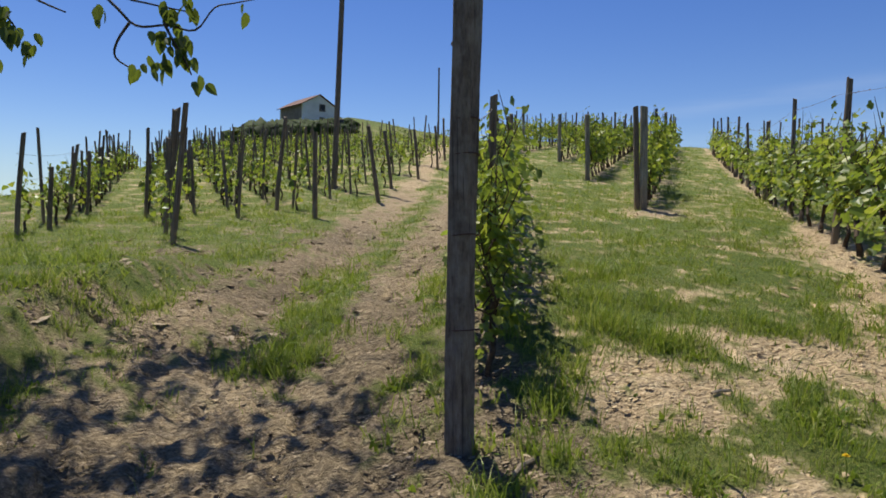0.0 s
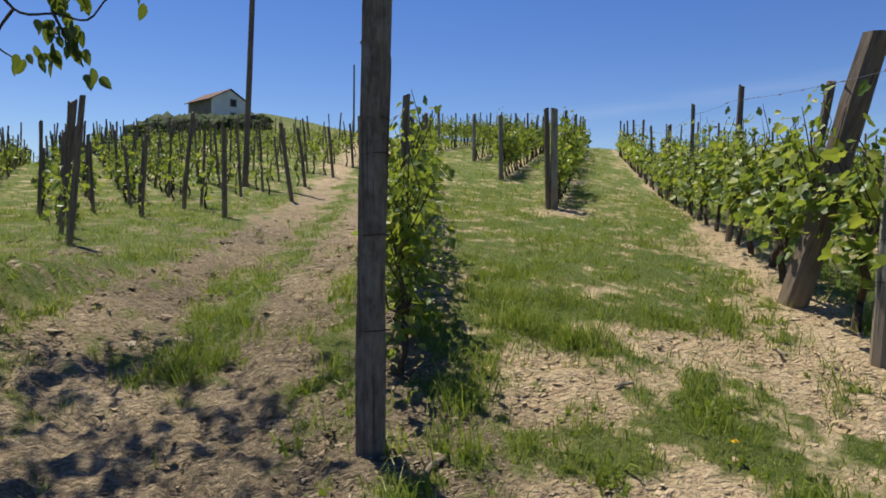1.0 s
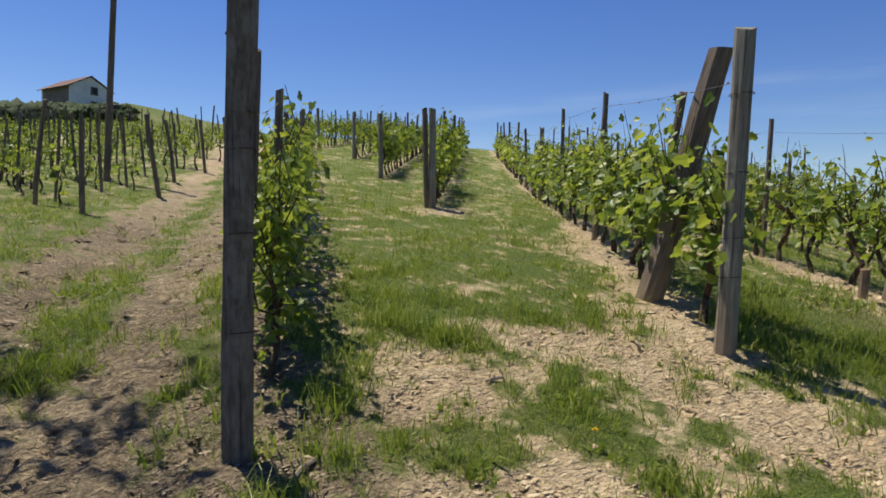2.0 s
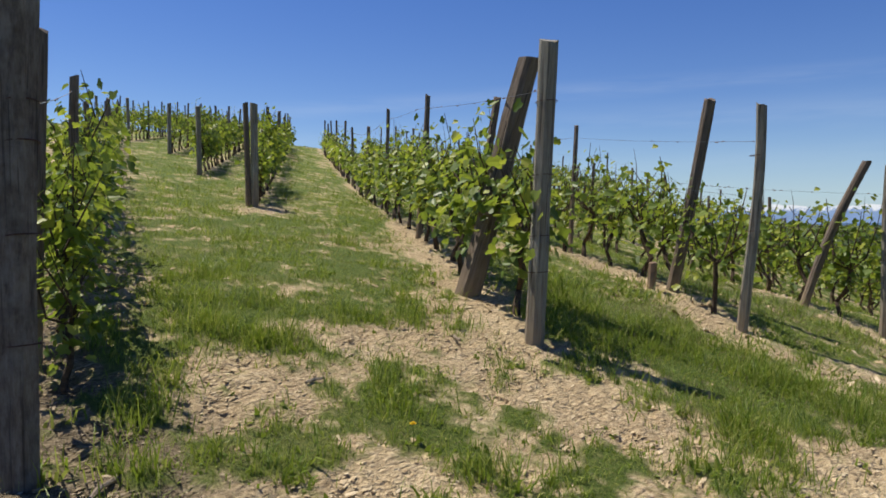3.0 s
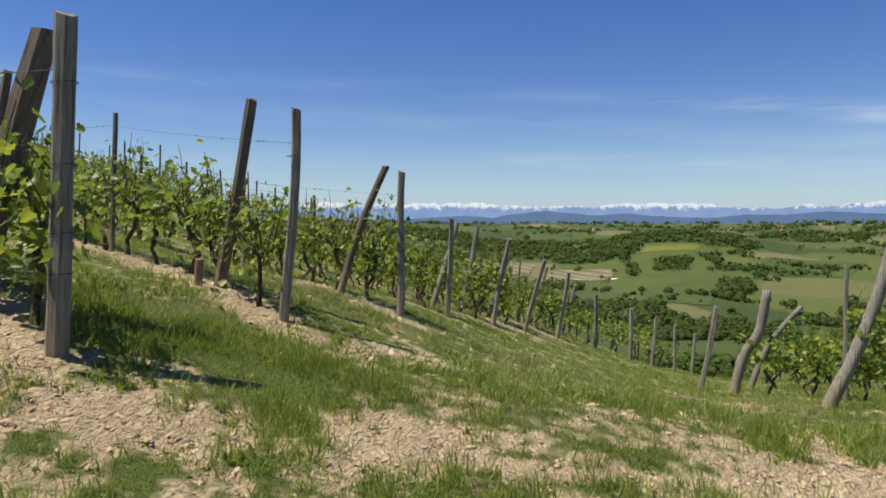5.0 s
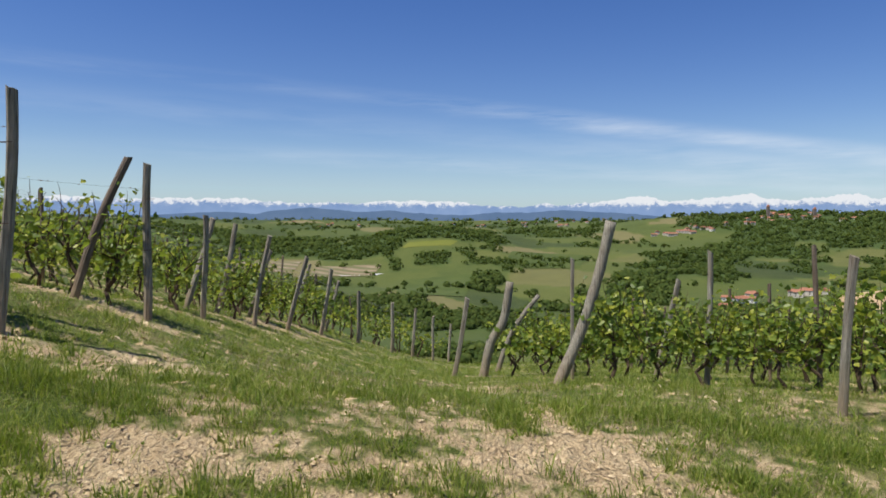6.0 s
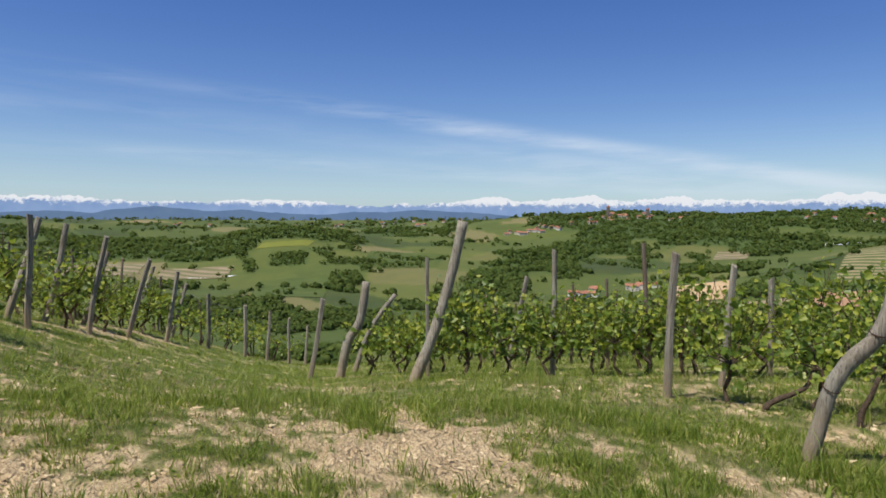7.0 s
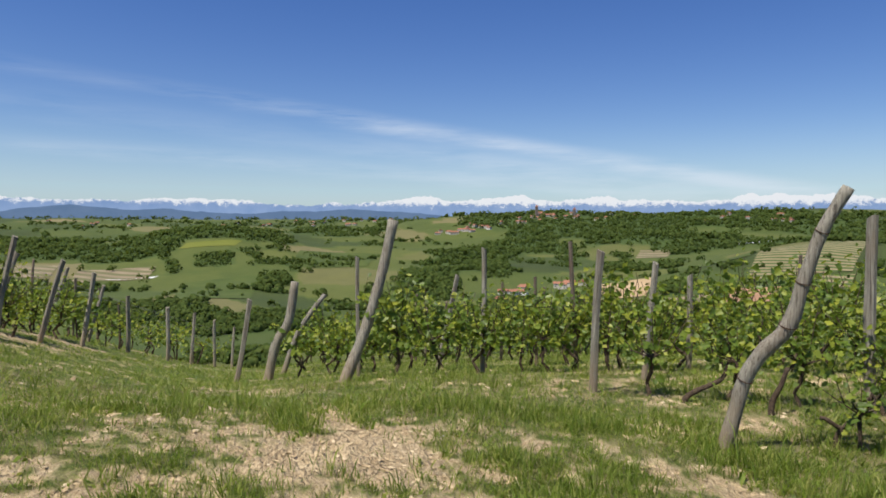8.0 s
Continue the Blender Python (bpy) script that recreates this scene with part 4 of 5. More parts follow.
# ---- the block below the headland ----
def lower_block():
    rnd = random.Random(61)
    g = "posts of the block below the headland"

    def crooked(x, y, pts, radii, seed, label, rings=()):
        ob = place_post("end_post", round_post(pts, radii, seed, 12), POST_GREY, pose(x, y, on_land(x, y)), label, "post", g)
        for k in rings:
            for turn in range(2):
                tie = part("wire_tie", wire_ring(0.008 * turn, radii[k] * 1.08, 0.25 + 0.2 * turn), RUST, ob, "rusty twisted wire tie")
                tie.matrix_basis = lean_to(pts[k], pts[k + 1] if k + 1 < len(pts) else pts[k])

    crooked(4.82, -4.14, [(0.05, 0.06, -0.3), (0, 0, 0), (-0.05, -0.06, 0.31), (-0.09, -0.11, 0.57), (-0.15, -0.2, 0.77), (-0.26, -0.35, 1.0), (-0.32, -0.42, 1.33), (-0.39, -0.51, 1.71), (-0.49, -0.64, 2.03)],
            [0.062, 0.06, 0.056, 0.055, 0.058, 0.06, 0.05, 0.046, 0.045], 3, "crooked grey round post, bent like an elbow, with rusty wire", (3, 5, 6, 7))
    crooked(10.37, -1.83, [(0, 0.08, -0.3), (0, 0, 0), (-0.03, -0.29, 0.73), (-0.05, -0.45, 1.25), (-0.07, -0.58, 1.74), (-0.08, -0.72, 2.41)],
            [0.095, 0.09, 0.082, 0.078, 0.076, 0.08], 5, "thick leaning grey round end post with a cracked top")
    crooked(13.4, -0.75, [(0, 0.05, -0.3), (0, 0, 0), (0.0, -0.15, 0.7), (0.0, -0.38, 1.1), (0, -0.5, 1.85)], [0.09, 0.09, 0.09, 0.085, 0.075], 8, "leaning grey round end post at a row end")
    crooked(15.6, -1.0, [(0, 0, -0.3), (0.0, -0.4, 0.9), (0.0, -1.0, 1.75)], [0.065, 0.06, 0.05], 9, "slanting grey brace post at a row end")
    sq = [(6.99, -4.12, -0.05, -0.09, 1.55, 0.085), (9.99, -3.87, 0, 0.01, 1.89, 0.075), (11.6, -2.2, 0, 0.01, 2.0, 0.065), (7.63, -5.15, -0.06, -0.1, 1.45, 0.07), (13.66, -4.11, -0.1, -0.38, 1.91, 0.1),
          (5.37, -6.17, 0.03, 0.03, 1.85, 0.1), (12.7, -0.2, 0.0, -0.25, 1.5, 0.1), (8.4, -6.3, 0.0, 0.0, 1.3, 0.08)]
    for k, (x, y, lx, ly, h, w) in enumerate(sq):
        b = Vector((x, y, on_land(x, y)))
        place_post("vineyard_stake", squared_post(h, w, 400 + k, 0.05), POST_GREY, lean_to(b, b + Vector((lx, ly, h))), "sawn grey timber stake at a lower row", "post", g)
    # rows: first foot and the way they run
    rows = [(4.75, -4.95, -0.75, -0.66, 0.62), (6.75, -4.35, -0.62, -0.78, 0.7), (9.2, -4.3, -0.5, -0.87, 0.75), (10.5, -2.3, -0.42, -0.91, 0.9), (12.9, -1.6, -0.35, -0.94, 1.0), (13.5, -1.0, 0.25, -0.97, 1.0), (15.8, -1.3, 0.2, -0.98, 1.0), (18.2, -1.2, 0.2, -0.98, 1.0),
            (20.6, -1.4, 0.2, -0.98, 1.0), (23.2, -1.7, 0.2, -0.98, 1.0), (26.5, -2.2, 0.2, -0.98, 1.0), (30.5, -3.0, 0.2, -0.98, 1.0)]
    for i, (x0, y0, dx, dy, size) in enumerate(rows):
        turn = -math.degrees(math.atan2(dx, dy))
        length = 4.0 if i == 0 else 9 + 1.8 * i
        s = 0.3
        while s < length:
            x, y = x0 + dx * s, y0 + dy * s
            vine(x, y, turn, (VINES if i else SPARSE) if i < 5 else FAR_VINES, "vines below the headland", "bright leafy grape vine in a row below the headland", size)
            s += rnd.uniform(0.62, 0.8)
        s = 3.0 + (i % 3)
        while s < length and i > 2:
            x, y = x0 + dx * s, y0 + dy * s
            stake(x, y, rnd.uniform(1.5, 1.9), "stakes below the headland", "grey wooden stake among vines below the headland", (rnd.uniform(-4, 4), rnd.uniform(-6, 3)), 1.0)
            s += rnd.uniform(3.5, 5)


lower_block()


def gnarled_stumps():
    """Old vine stumps, thick and twisted, at the lower rows' ends."""
    rnd = random.Random(67)
    for x, y, arms, label in ((4.64, -5.05, [[(0, 0, -0.1), (0.0, 0.01, 0.1), (-0.05, -0.06, 0.22), (-0.1, -0.14, 0.33), (-0.12, -0.2, 0.45)], [(-0.02, -0.02, 0.16), (0.03, 0.09, 0.24), (0.05, 0.13, 0.25)]], "dead gnarled vine stump forking low in the grass"),
                              (6.2, -4.75, [[(0, 0.05, -0.1), (0.0, 0.0, 0.05), (-0.03, -0.12, 0.13), (-0.05, -0.22, 0.17), (-0.08, -0.36, 0.25), (-0.1, -0.42, 0.42)]], "old vine trunk creeping sideways above the grass"),
                              (5.55, -5.2, [[(0, 0, -0.1), (0.02, -0.03, 0.12), (-0.02, -0.08, 0.27), (-0.03, -0.15, 0.45)]], "thick old vine trunk below the leaves")):
        ob = thing("vine_stump", label, "vine stump", "old vine stumps")
        ob.matrix_basis = pose(x, y, on_land(x, y))
        for k, arm in enumerate(arms):
            fat = 0.027 - 0.009 * k
            part("branch" if k else "trunk", round_post(arm, [fat * (1.15 - 0.55 * q / len(arm)) for q in range(len(arm))], 70 + k, 8), BARK, ob)


gnarled_stumps()
build_gathered()


# ---- the hilltop: house, hedge, poles, sign ----
def clumps(pts, sizes, per, name, label, mat, flat=0.8, grain=1.0):
    """Tree crowns as many small leaf-clump cards of solid shape, with trunks hidden inside."""
    n = len(pts)
    d = RNG.normal(0, 1, (n, per, 3))
    d /= np.linalg.norm(d, axis=2, keepdims=True)
    d[..., 2] = np.abs(d[..., 2]) * 1.15 - 0.2
    rad = RNG.uniform(0.55, 1.05, (n, per, 1))
    c = pts[:, None, :] + d * rad * sizes[:, None, None] * np.array((1, 1, flat)) + np.array((0, 0, 1.0)) * (sizes * 0.45)[:, None, None]
    t1 = np.cross(d, RNG.normal(0, 1, (n, per, 3)))
    t1 /= np.linalg.norm(t1, axis=2, keepdims=True) + 1e-6
    t2 = np.cross(d, t1)
    s = (sizes[:, None, None] * RNG.uniform(0.28, 0.6, (n, per, 1)) * grain)
    V = np.stack((c + t1 * s, c + t2 * s * 0.9, c - t1 * s * 0.8, c - t2 * s, c + d * s * 0.7), 2).reshape(-1, 3)
    k = np.arange(n * per)[:, None] * 5
    F = np.concatenate([k + np.array([q]) for q in ((0, 1, 4), (1, 2, 4), (2, 3, 4), (3, 0, 4))], 1).reshape(-1)
    ob = new(name, mesh_from(name, V, F, np.full(n * per * 4, 3), mat, (), False))
    return tagged(ob, label, "trees", kind="stuff")


def hill_house():
    ob = thing("farm_house", "small old house with terracotta roof on the hilltop", "house")
    w, l, h, p = 5.4, 7.0, 3.9, 1.55
    ob.matrix_basis = pose(-20.3, 108.5, on_land(-20.3, 108.5) - 0.6, 0, 0, 40)
    bm = bmesh.new()
    t = 0.35
    for x in (-w / 2, w / 2):
        bmesh.ops.create_cube(bm, size=1, matrix=Matrix.Translation((x, 0, h / 2)) @ Matrix.Diagonal((t, l - t, h, 1)))
    part("side_wall", bm, PLASTER_DARK, ob, "side wall of dark stone with shade in its colour")
    for y in (-l / 2, l / 2):
        bm = bmesh.new()
        prof = [(-w / 2 - t / 2, 0), (w / 2 + t / 2, 0), (w / 2 + t / 2, h), (0, h + p), (-w / 2 - t / 2, h)]
        a = [bm.verts.new((x, y - t / 2, z)) for x, z in prof]
        b = [bm.verts.new((x, y + t / 2, z)) for x, z in prof]
        bm.faces.new(a)
        bm.faces.new(b[::-1])
        for k in range(5):
            bm.faces.new((a[(k + 1) % 5], a[k], b[k], b[(k + 1) % 5]))
        part("gable_wall", bm, WHITEWASH, ob, "pale plastered gable wall")
    for sx in (-1, 1):
        bm = bmesh.new()
        o, e = 0.45, 0.5
        x1, z1 = sx * (w / 2 + t / 2 + e), h - e * p / (w / 2) + 0.1
        q = [(0, -l / 2 - o, h + p + 0.1), (0, l / 2 + o, h + p + 0.1), (x1, l / 2 + o, z1), (x1, -l / 2 - o, z1)]
        top = [bm.verts.new((x, y, z + 0.1)) for x, y, z in q]
        low = [bm.verts.new((x, y, z)) for x, y, z in q]
        bm.faces.new(top)
        bm.faces.new(low[::-1])
        for k in range(4):
            bm.faces.new((top[k], low[k], low[(k + 1) % 4], top[(k + 1) % 4]))
        bmesh.ops.recalc_face_normals(bm, faces=bm.faces)
        part("roof_slope", bm, OLD_ROOF, ob)
    for x, z, ww, hh in ((0.5, 3.6, 0.9, 1.0), (0.5, 1.7, 0.9, 0.8)):
        bm = bmesh.new()
        bmesh.ops.create_cube(bm, size=1, matrix=Matrix.Translation((x, -l / 2 - t / 2, z)) @ Matrix.Diagonal((ww, 0.1, hh, 1)))
        win = part("window", bm, DARK_PANE, ob, "small dark window opening")
        for fx, fz, fw, fh in ((x - ww / 2, z, 0.1, hh + 0.1), (x + ww / 2, z, 0.1, hh + 0.1), (x, z + hh / 2, ww, 0.1), (x, z - hh / 2, ww + 0.2, 0.12)):
            bm = bmesh.new()
            bmesh.ops.create_cube(bm, size=1, matrix=Matrix.Translation((fx, -l / 2 - t / 2 - 0.05, fz)) @ Matrix.Diagonal((fw, 0.12, fh, 1)))
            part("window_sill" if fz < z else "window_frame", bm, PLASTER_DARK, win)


hill_house()


def hedge():
    n = 190
    az = RNG.uniform(-18.6, -6.6, n)
    r = RNG.uniform(90, 97, n)
    x, y = r * np.sin(np.radians(az)), r * np.cos(np.radians(az))
    size = RNG.uniform(0.75, 1.05, n) * np.interp(az, [-18.6, -17, -15, -13.5, -12, -10.5, -9, -6.6], [0.6, 2.2, 3.7, 3.0, 2.4, 1.9, 1.2, 0.7])
    ob = clumps(np.stack((x, y, land(x, y)), 1), size, 55, "hedge", "dense green hedge below the hilltop house, colour darkened as backlit", BACKLIT_HEDGE, 0.8, 0.65)


def pole(x, y, lx, ly, h, r, label):
    ob = thing("utility_pole", label, "pole", "wooden poles on the slope")
    ob.matrix_basis = pose(x, y, on_land(x, y))
    bm = bmesh.new()
    n = 10
    tube(bm, [(lx * k / n, ly * k / n, -0.4 + (h + 0.4) * k / n) for k in range(n + 1)], [r * (1 - 0.25 * k / n) for k in range(n + 1)], 10, wob=0.06, rnd=random.Random(3))
    part("timber", bm, POST_BROWN, ob)


hedge()
pole(-2.89, 19.48, 0.3, 0.04, 8.2, 0.088, "tall dark wooden pole rising from the vines")
pole(0.3, 60.0, 0.0, 0.0, 6.3, 0.09, "slim dark pole far up the slope")


def small_sign():
    ob = thing("sign_post", "small dark plate on a thin post by the house", "sign")
    x, y = -9.4, 68.0
    ob.matrix_basis = pose(x, y, on_land(x, y))
    bm = bmesh.new()
    tube(bm, [(0, 0, -0.3), (0, 0, 2.3)], [0.04, 0.035], 6)
    part("post", bm, POST_GREY, ob)
    bm = bmesh.new()
    bmesh.ops.create_cube(bm, size=1, matrix=Matrix.Translation((0, 0, 2.4)) @ Matrix.Diagonal((0.6, 0.06, 0.45, 1)))
    bmesh.ops.bevel(bm, geom=bm.edges[:], offset=0.02, segments=1, affect="EDGES")
    part("plate", bm, DARK_PANE, ob)


small_sign()


# ---- the tree that overhangs the track ----
def cherry_tree():
    rnd = random.Random(81)
    ob = thing("cherry_tree", "leafy tree with bare twiggy branches overhanging the cart track", "tree")
    bx, by = -5.3, 3.9
    bz = on_land(bx, by)
    ob.matrix_basis = pose(bx, by, bz)
    o = Vector((bx, by, bz))
    bm = bmesh.new()
    trunk = [(0, 0, -0.2), (0.06, 0.05, 0.9), (0.2, 0.1, 1.9), (0.45, 0.2, 3.0)]
    tube(bm, trunk, [0.16, 0.14, 0.12, 0.1], 9, wob=0.12, rnd=rnd)
    part("trunk", bm, BRANCH, ob)
    limbs = [[(0.45, 0.2, 3.0), (1.2, 0.8, 4.1), (2.4, 1.5, 4.9), (3.7, 2.0, 5.3)], [(0.45, 0.2, 3.0), (1.0, 1.2, 4.2), (1.9, 2.3, 5.0), (2.8, 3.0, 5.4)], [(0.4, 0.2, 2.9), (1.4, 0.5, 4.0), (2.5, 0.8, 4.8), (3.5, 1.0, 5.2)],
             [(0.2, 0.1, 2.2), (-0.8, -0.4, 3.3), (-1.4, -0.8, 4.2)], [(0.3, 0.15, 2.7), (0.5, 1.1, 3.9), (1.2, 1.7, 4.7), (1.9, 1.9, 5.1)], [(0.2, 0.1, 2.1), (1.2, -0.5, 2.75), (2.5, -0.9, 3.0), (3.6, -1.2, 2.85)]]
    C, N, S = [], [], []
    for k, l in enumerate(limbs):
        bm = bmesh.new()
        pts = [Vector(p) for p in l]
        tube(bm, pts, [0.065, 0.045, 0.025, 0.018][:len(pts)], 6, wob=0.2, rnd=rnd)
        for q in range((34 if k != 3 else 14) if k < 5 else 2):
            t = rnd.uniform(1.0, len(pts) - 1.01)
            p = pts[int(t)].lerp(pts[int(t) + 1], t % 1)
            tip = p + Vector((rnd.gauss(0.25, 0.5), rnd.gauss(0, 0.5), rnd.gauss(0.1, 0.35)))
            mid = p.lerp(tip, 0.5) + Vector((0, 0, 0.06))
            tube(bm, [p, mid, tip], [0.014, 0.009, 0.004], 4)
            for _ in range(15 if k < 5 else 0):
                c = p.lerp(tip, rnd.uniform(0.3, 1.05)) + Vector((rnd.gauss(0, 0.07), rnd.gauss(0, 0.07), rnd.gauss(-0.05, 0.06)))
                C.append(c)
                N.append((rnd.gauss(0, 1), rnd.gauss(0, 1), rnd.gauss(0.3, 0.6)))
                S.append(rnd.uniform(0.09, 0.15))
        part("limb", bm, BRANCH, ob)
    # the drooping twigs that hang before the sky
    twigs = [[(-1.75, 2.75, 2.75), (-1.39, 2.67, 2.47), (-1.27, 2.66, 2.36), (-1.14, 2.66, 2.37), (-1.01, 2.66, 2.35), (-0.92, 2.65, 2.42), (-0.84, 2.66, 2.46), (-0.66, 2.66, 2.49)],
             [(-1.3, 2.67, 2.38), (-1.34, 2.66, 2.28), (-1.34, 2.65, 2.2), (-1.29, 2.66, 2.16)], [(-1.14, 2.66, 2.37), (-1.1, 2.64, 2.28), (-1.04, 2.63, 2.2), (-1.0, 2.62, 2.12)],
             [(-1.7, 2.72, 2.66), (-1.4, 2.7, 2.5), (-1.2, 2.7, 2.46), (-1.06, 2.7, 2.43)], [(-1.95, 2.8, 2.66), (-1.75, 2.7, 2.49), (-1.58, 2.67, 2.41)], [(-2.1, 2.85, 2.62), (-1.9, 2.7, 2.45), (-1.79, 2.66, 2.35)]]
    for tw in twigs:
        bm = bmesh.new()
        pts = [Vector(p) - o for p in tw]
        bm.free()
        bm = round_post([p + Vector((rnd.gauss(0, 0.008), 0, rnd.gauss(0, 0.008))) for p in pts], [0.0075 - 0.0055 * q / len(pts) for q in range(len(pts))], 5, 5)
        part("twig", bm, BRANCH, ob)
    bm = bmesh.new()
    a = Vector(limbs[5][-1])
    tube(bm, [a, Vector((-1.75, 2.75, 2.75)) - o], [0.016, 0.012], 5)
    tube(bm, [Vector(limbs[5][-2]), Vector((-2.1, 2.85, 2.62)) - o], [0.016, 0.01], 5)
    tube(bm, [a, Vector((-1.95, 2.8, 2.66)) - o], [0.012, 0.01], 5)
    part("twig", bm, BRANCH, ob)
    hang = [(-1.41, 2.67, 2.39, 2), (-1.11, 2.66, 2.4, 4), (-1.03, 2.66, 2.42, 4), (-1.16, 2.66, 2.3, 3), (-1.1, 2.64, 2.26, 3), (-1.06, 2.63, 2.24, 2), (-1.2, 2.65, 2.2, 2), (-1.12, 2.64, 2.17, 3),
            (-1.29, 2.66, 2.13, 2), (-0.97, 2.62, 2.07, 2), (-0.78, 2.66, 2.44, 1), (-1.03, 2.64, 2.3, 2), (-1.04, 2.63, 2.2, 2), (-1.79, 2.66, 2.31, 5), (-1.86, 2.68, 2.38, 4), (-1.73, 2.66, 2.26, 3), (-1.9, 2.66, 2.22, 2)]
    C2, N2, S2 = [], [], []
    for x, y, z, n in hang:
        for _ in range(int(n * 2.2)):
            C2.append(Vector((x + rnd.gauss(0, 0.018), y + rnd.gauss(0, 0.03), z + rnd.gauss(0, 0.028))) - o)
            N2.append((rnd.gauss(0, 0.6), -1 + rnd.gauss(0, 0.5), rnd.gauss(0.1, 0.3)))
            S2.append(rnd.uniform(0.05, 0.085))
    oval = [(0, 0), (0.2, 0.12), (0.29, 0.4), (0.2, 0.72), (0.0, 1.0), (-0.2, 0.72), (-0.29, 0.4), (-0.2, 0.12)]

    class Droop:
        def gauss(self, mu, sg):
            return rnd.gauss(mu, sg * 0.3) if mu == 0 else -1.0

        def uniform(self, a2, b2):
            return rnd.uniform(a2, b2)
    V, F = leaf_cloud(C2, N2, S2, Droop(), oval, 0.25)
    tagged(part("drooping_leaves", flat_to_mesh("drooping_leaves", V, F, TREE_LEAF), None, ob), kind="stuff")
    V, F = leaf_cloud(C, N, S, rnd, oval, 0.2)
    tagged(part("crown", flat_to_mesh("crown", V, F, TREE_LEAF), None, ob), kind="stuff")


cherry_tree()


# ---- small things on the ground ----
def dandelions():
    rnd = random.Random(91)
    for x, y, r in ((1.95, 2.68, 0.022), (4.9, -1.9, 0.008), (4.6, 0.9, 0.008)):
        ob = thing("dandelion", "yellow dandelion flower in the grass" if r > 0.01 else "tiny pale flower in the grass", "flower", "flowers in the grass")
        ob.matrix_basis = pose(x, y, on_land(x, y))
        bm = bmesh.new()
        tube(bm, [(0, 0, -0.02), (0.005, 0, 0.05), (0.0, 0.004, 0.11)], [0.003, 0.0025, 0.002], 5)
        part("stem", bm, GRASS, ob)
        bm = bmesh.new()
        for ring, (n, up) in enumerate(((18, 0.1), (14, 0.5), (9, 1.0))):
            for q in range(n):
                a = 2 * math.pi * q / n + ring
                rr = r * (1 - 0.25 * ring)
                c, sn = math.cos(a), math.sin(a)
                p = [(0, 0, 0.11), (c * rr * 0.6 - sn * r * 0.14, sn * rr * 0.6 + c * r * 0.14, 0.112 + up * r * 0.5), (c * rr, sn * rr, 0.113 + up * r * 0.45), (c * rr * 0.6 + sn * r * 0.14, sn * rr * 0.6 - c * r * 0.14, 0.112 + up * r * 0.5)]
                bm.faces.new([bm.verts.new(v) for v in p])
        part("petals", bm, YELLOW if r > 0.01 else WHITEWASH, ob)


dandelions()


def litter():
    rnd = random.Random(95)
    bits = [(1.73, 3.5, 0.16, 20, "short grey stick on the bare clay"), (-1.9, 5.6, 0.5, 110, "pale dry branch beside the wheel track"), (0.5, 2.75, 0.3, 60, "dry twig at the foot of the corner post"), (3.0, 3.9, 0.2, 80, "dry vine twig on the earth strip")]
    for x, y, l, a, label in bits:
        ob = thing("stick", label, "stick", "sticks on the ground")
        ob.matrix_basis = pose(x, y, on_land(x, y) + 0.022, 0, 0, a)
        bm = bmesh.new()
        tube(bm, [(-l / 2, 0, 0), (-l / 6, 0.012, 0.006), (l / 5, -0.01, 0.01), (l / 2, 0.012, 0.0)], [0.009, 0.012, 0.011, 0.007], 6, wob=0.2, rnd=rnd)
        part("wood", bm, POST_GREY, ob)


litter()


# ---- grass ----
def blades(pos, h, w, lean, mat, name, label, bend=0.35, plain=False):
    """Grass as one mesh: each blade a bent quad with a pointed tip, or far off a single narrow triangle."""
    n = len(pos)
    a = RNG.uniform(0, 2 * np.pi, n)
    side = np.stack((np.cos(a), np.sin(a), np.zeros(n)), 1) * w[:, None] / 2
    la = RNG.uniform(0, 2 * np.pi, n)
    out = np.stack((np.cos(la), np.sin(la), np.zeros(n)), 1) * (lean * h)[:, None]
    upv = np.zeros((n, 3))
    upv[:, 2] = h
    tip = pos + out + upv * (1 - 0.25 * lean[:, None])
    if plain:
        V = np.stack((pos - side, pos + side, tip), 1).reshape(-1, 3)
        flat, sizes = np.arange(n * 3), np.full(n, 3)
    else:
        mid = pos + out * bend + upv * 0.6
        V = np.stack((pos - side, pos + side, mid + side * 0.7, mid - side * 0.7, tip), 1).reshape(-1, 3)
        k = np.arange(n)[:, None] * 5
        flat = np.concatenate((k + np.array([[0, 1, 2, 3]]), k + np.array([[3, 2, 4]])), 1).reshape(-1)
        sizes = np.tile([4, 3], n)
    ob = new(name, mesh_from(name, V, flat, sizes, mat))
    return tagged(ob, label, "grass", kind="stuff")


def scatter(n, r0, r1, az0, az1, power=1.0):
    """Points in a ring sector round the headland, thinning outwards."""
    r = (r0 ** power + RNG.random(n) * (r1 ** power - r0 ** power)) ** (1 / power)
    a = np.radians(RNG.uniform(az0, az1, n))
    return 0.4 + r * np.sin(a), -0.4 + r * np.cos(a)


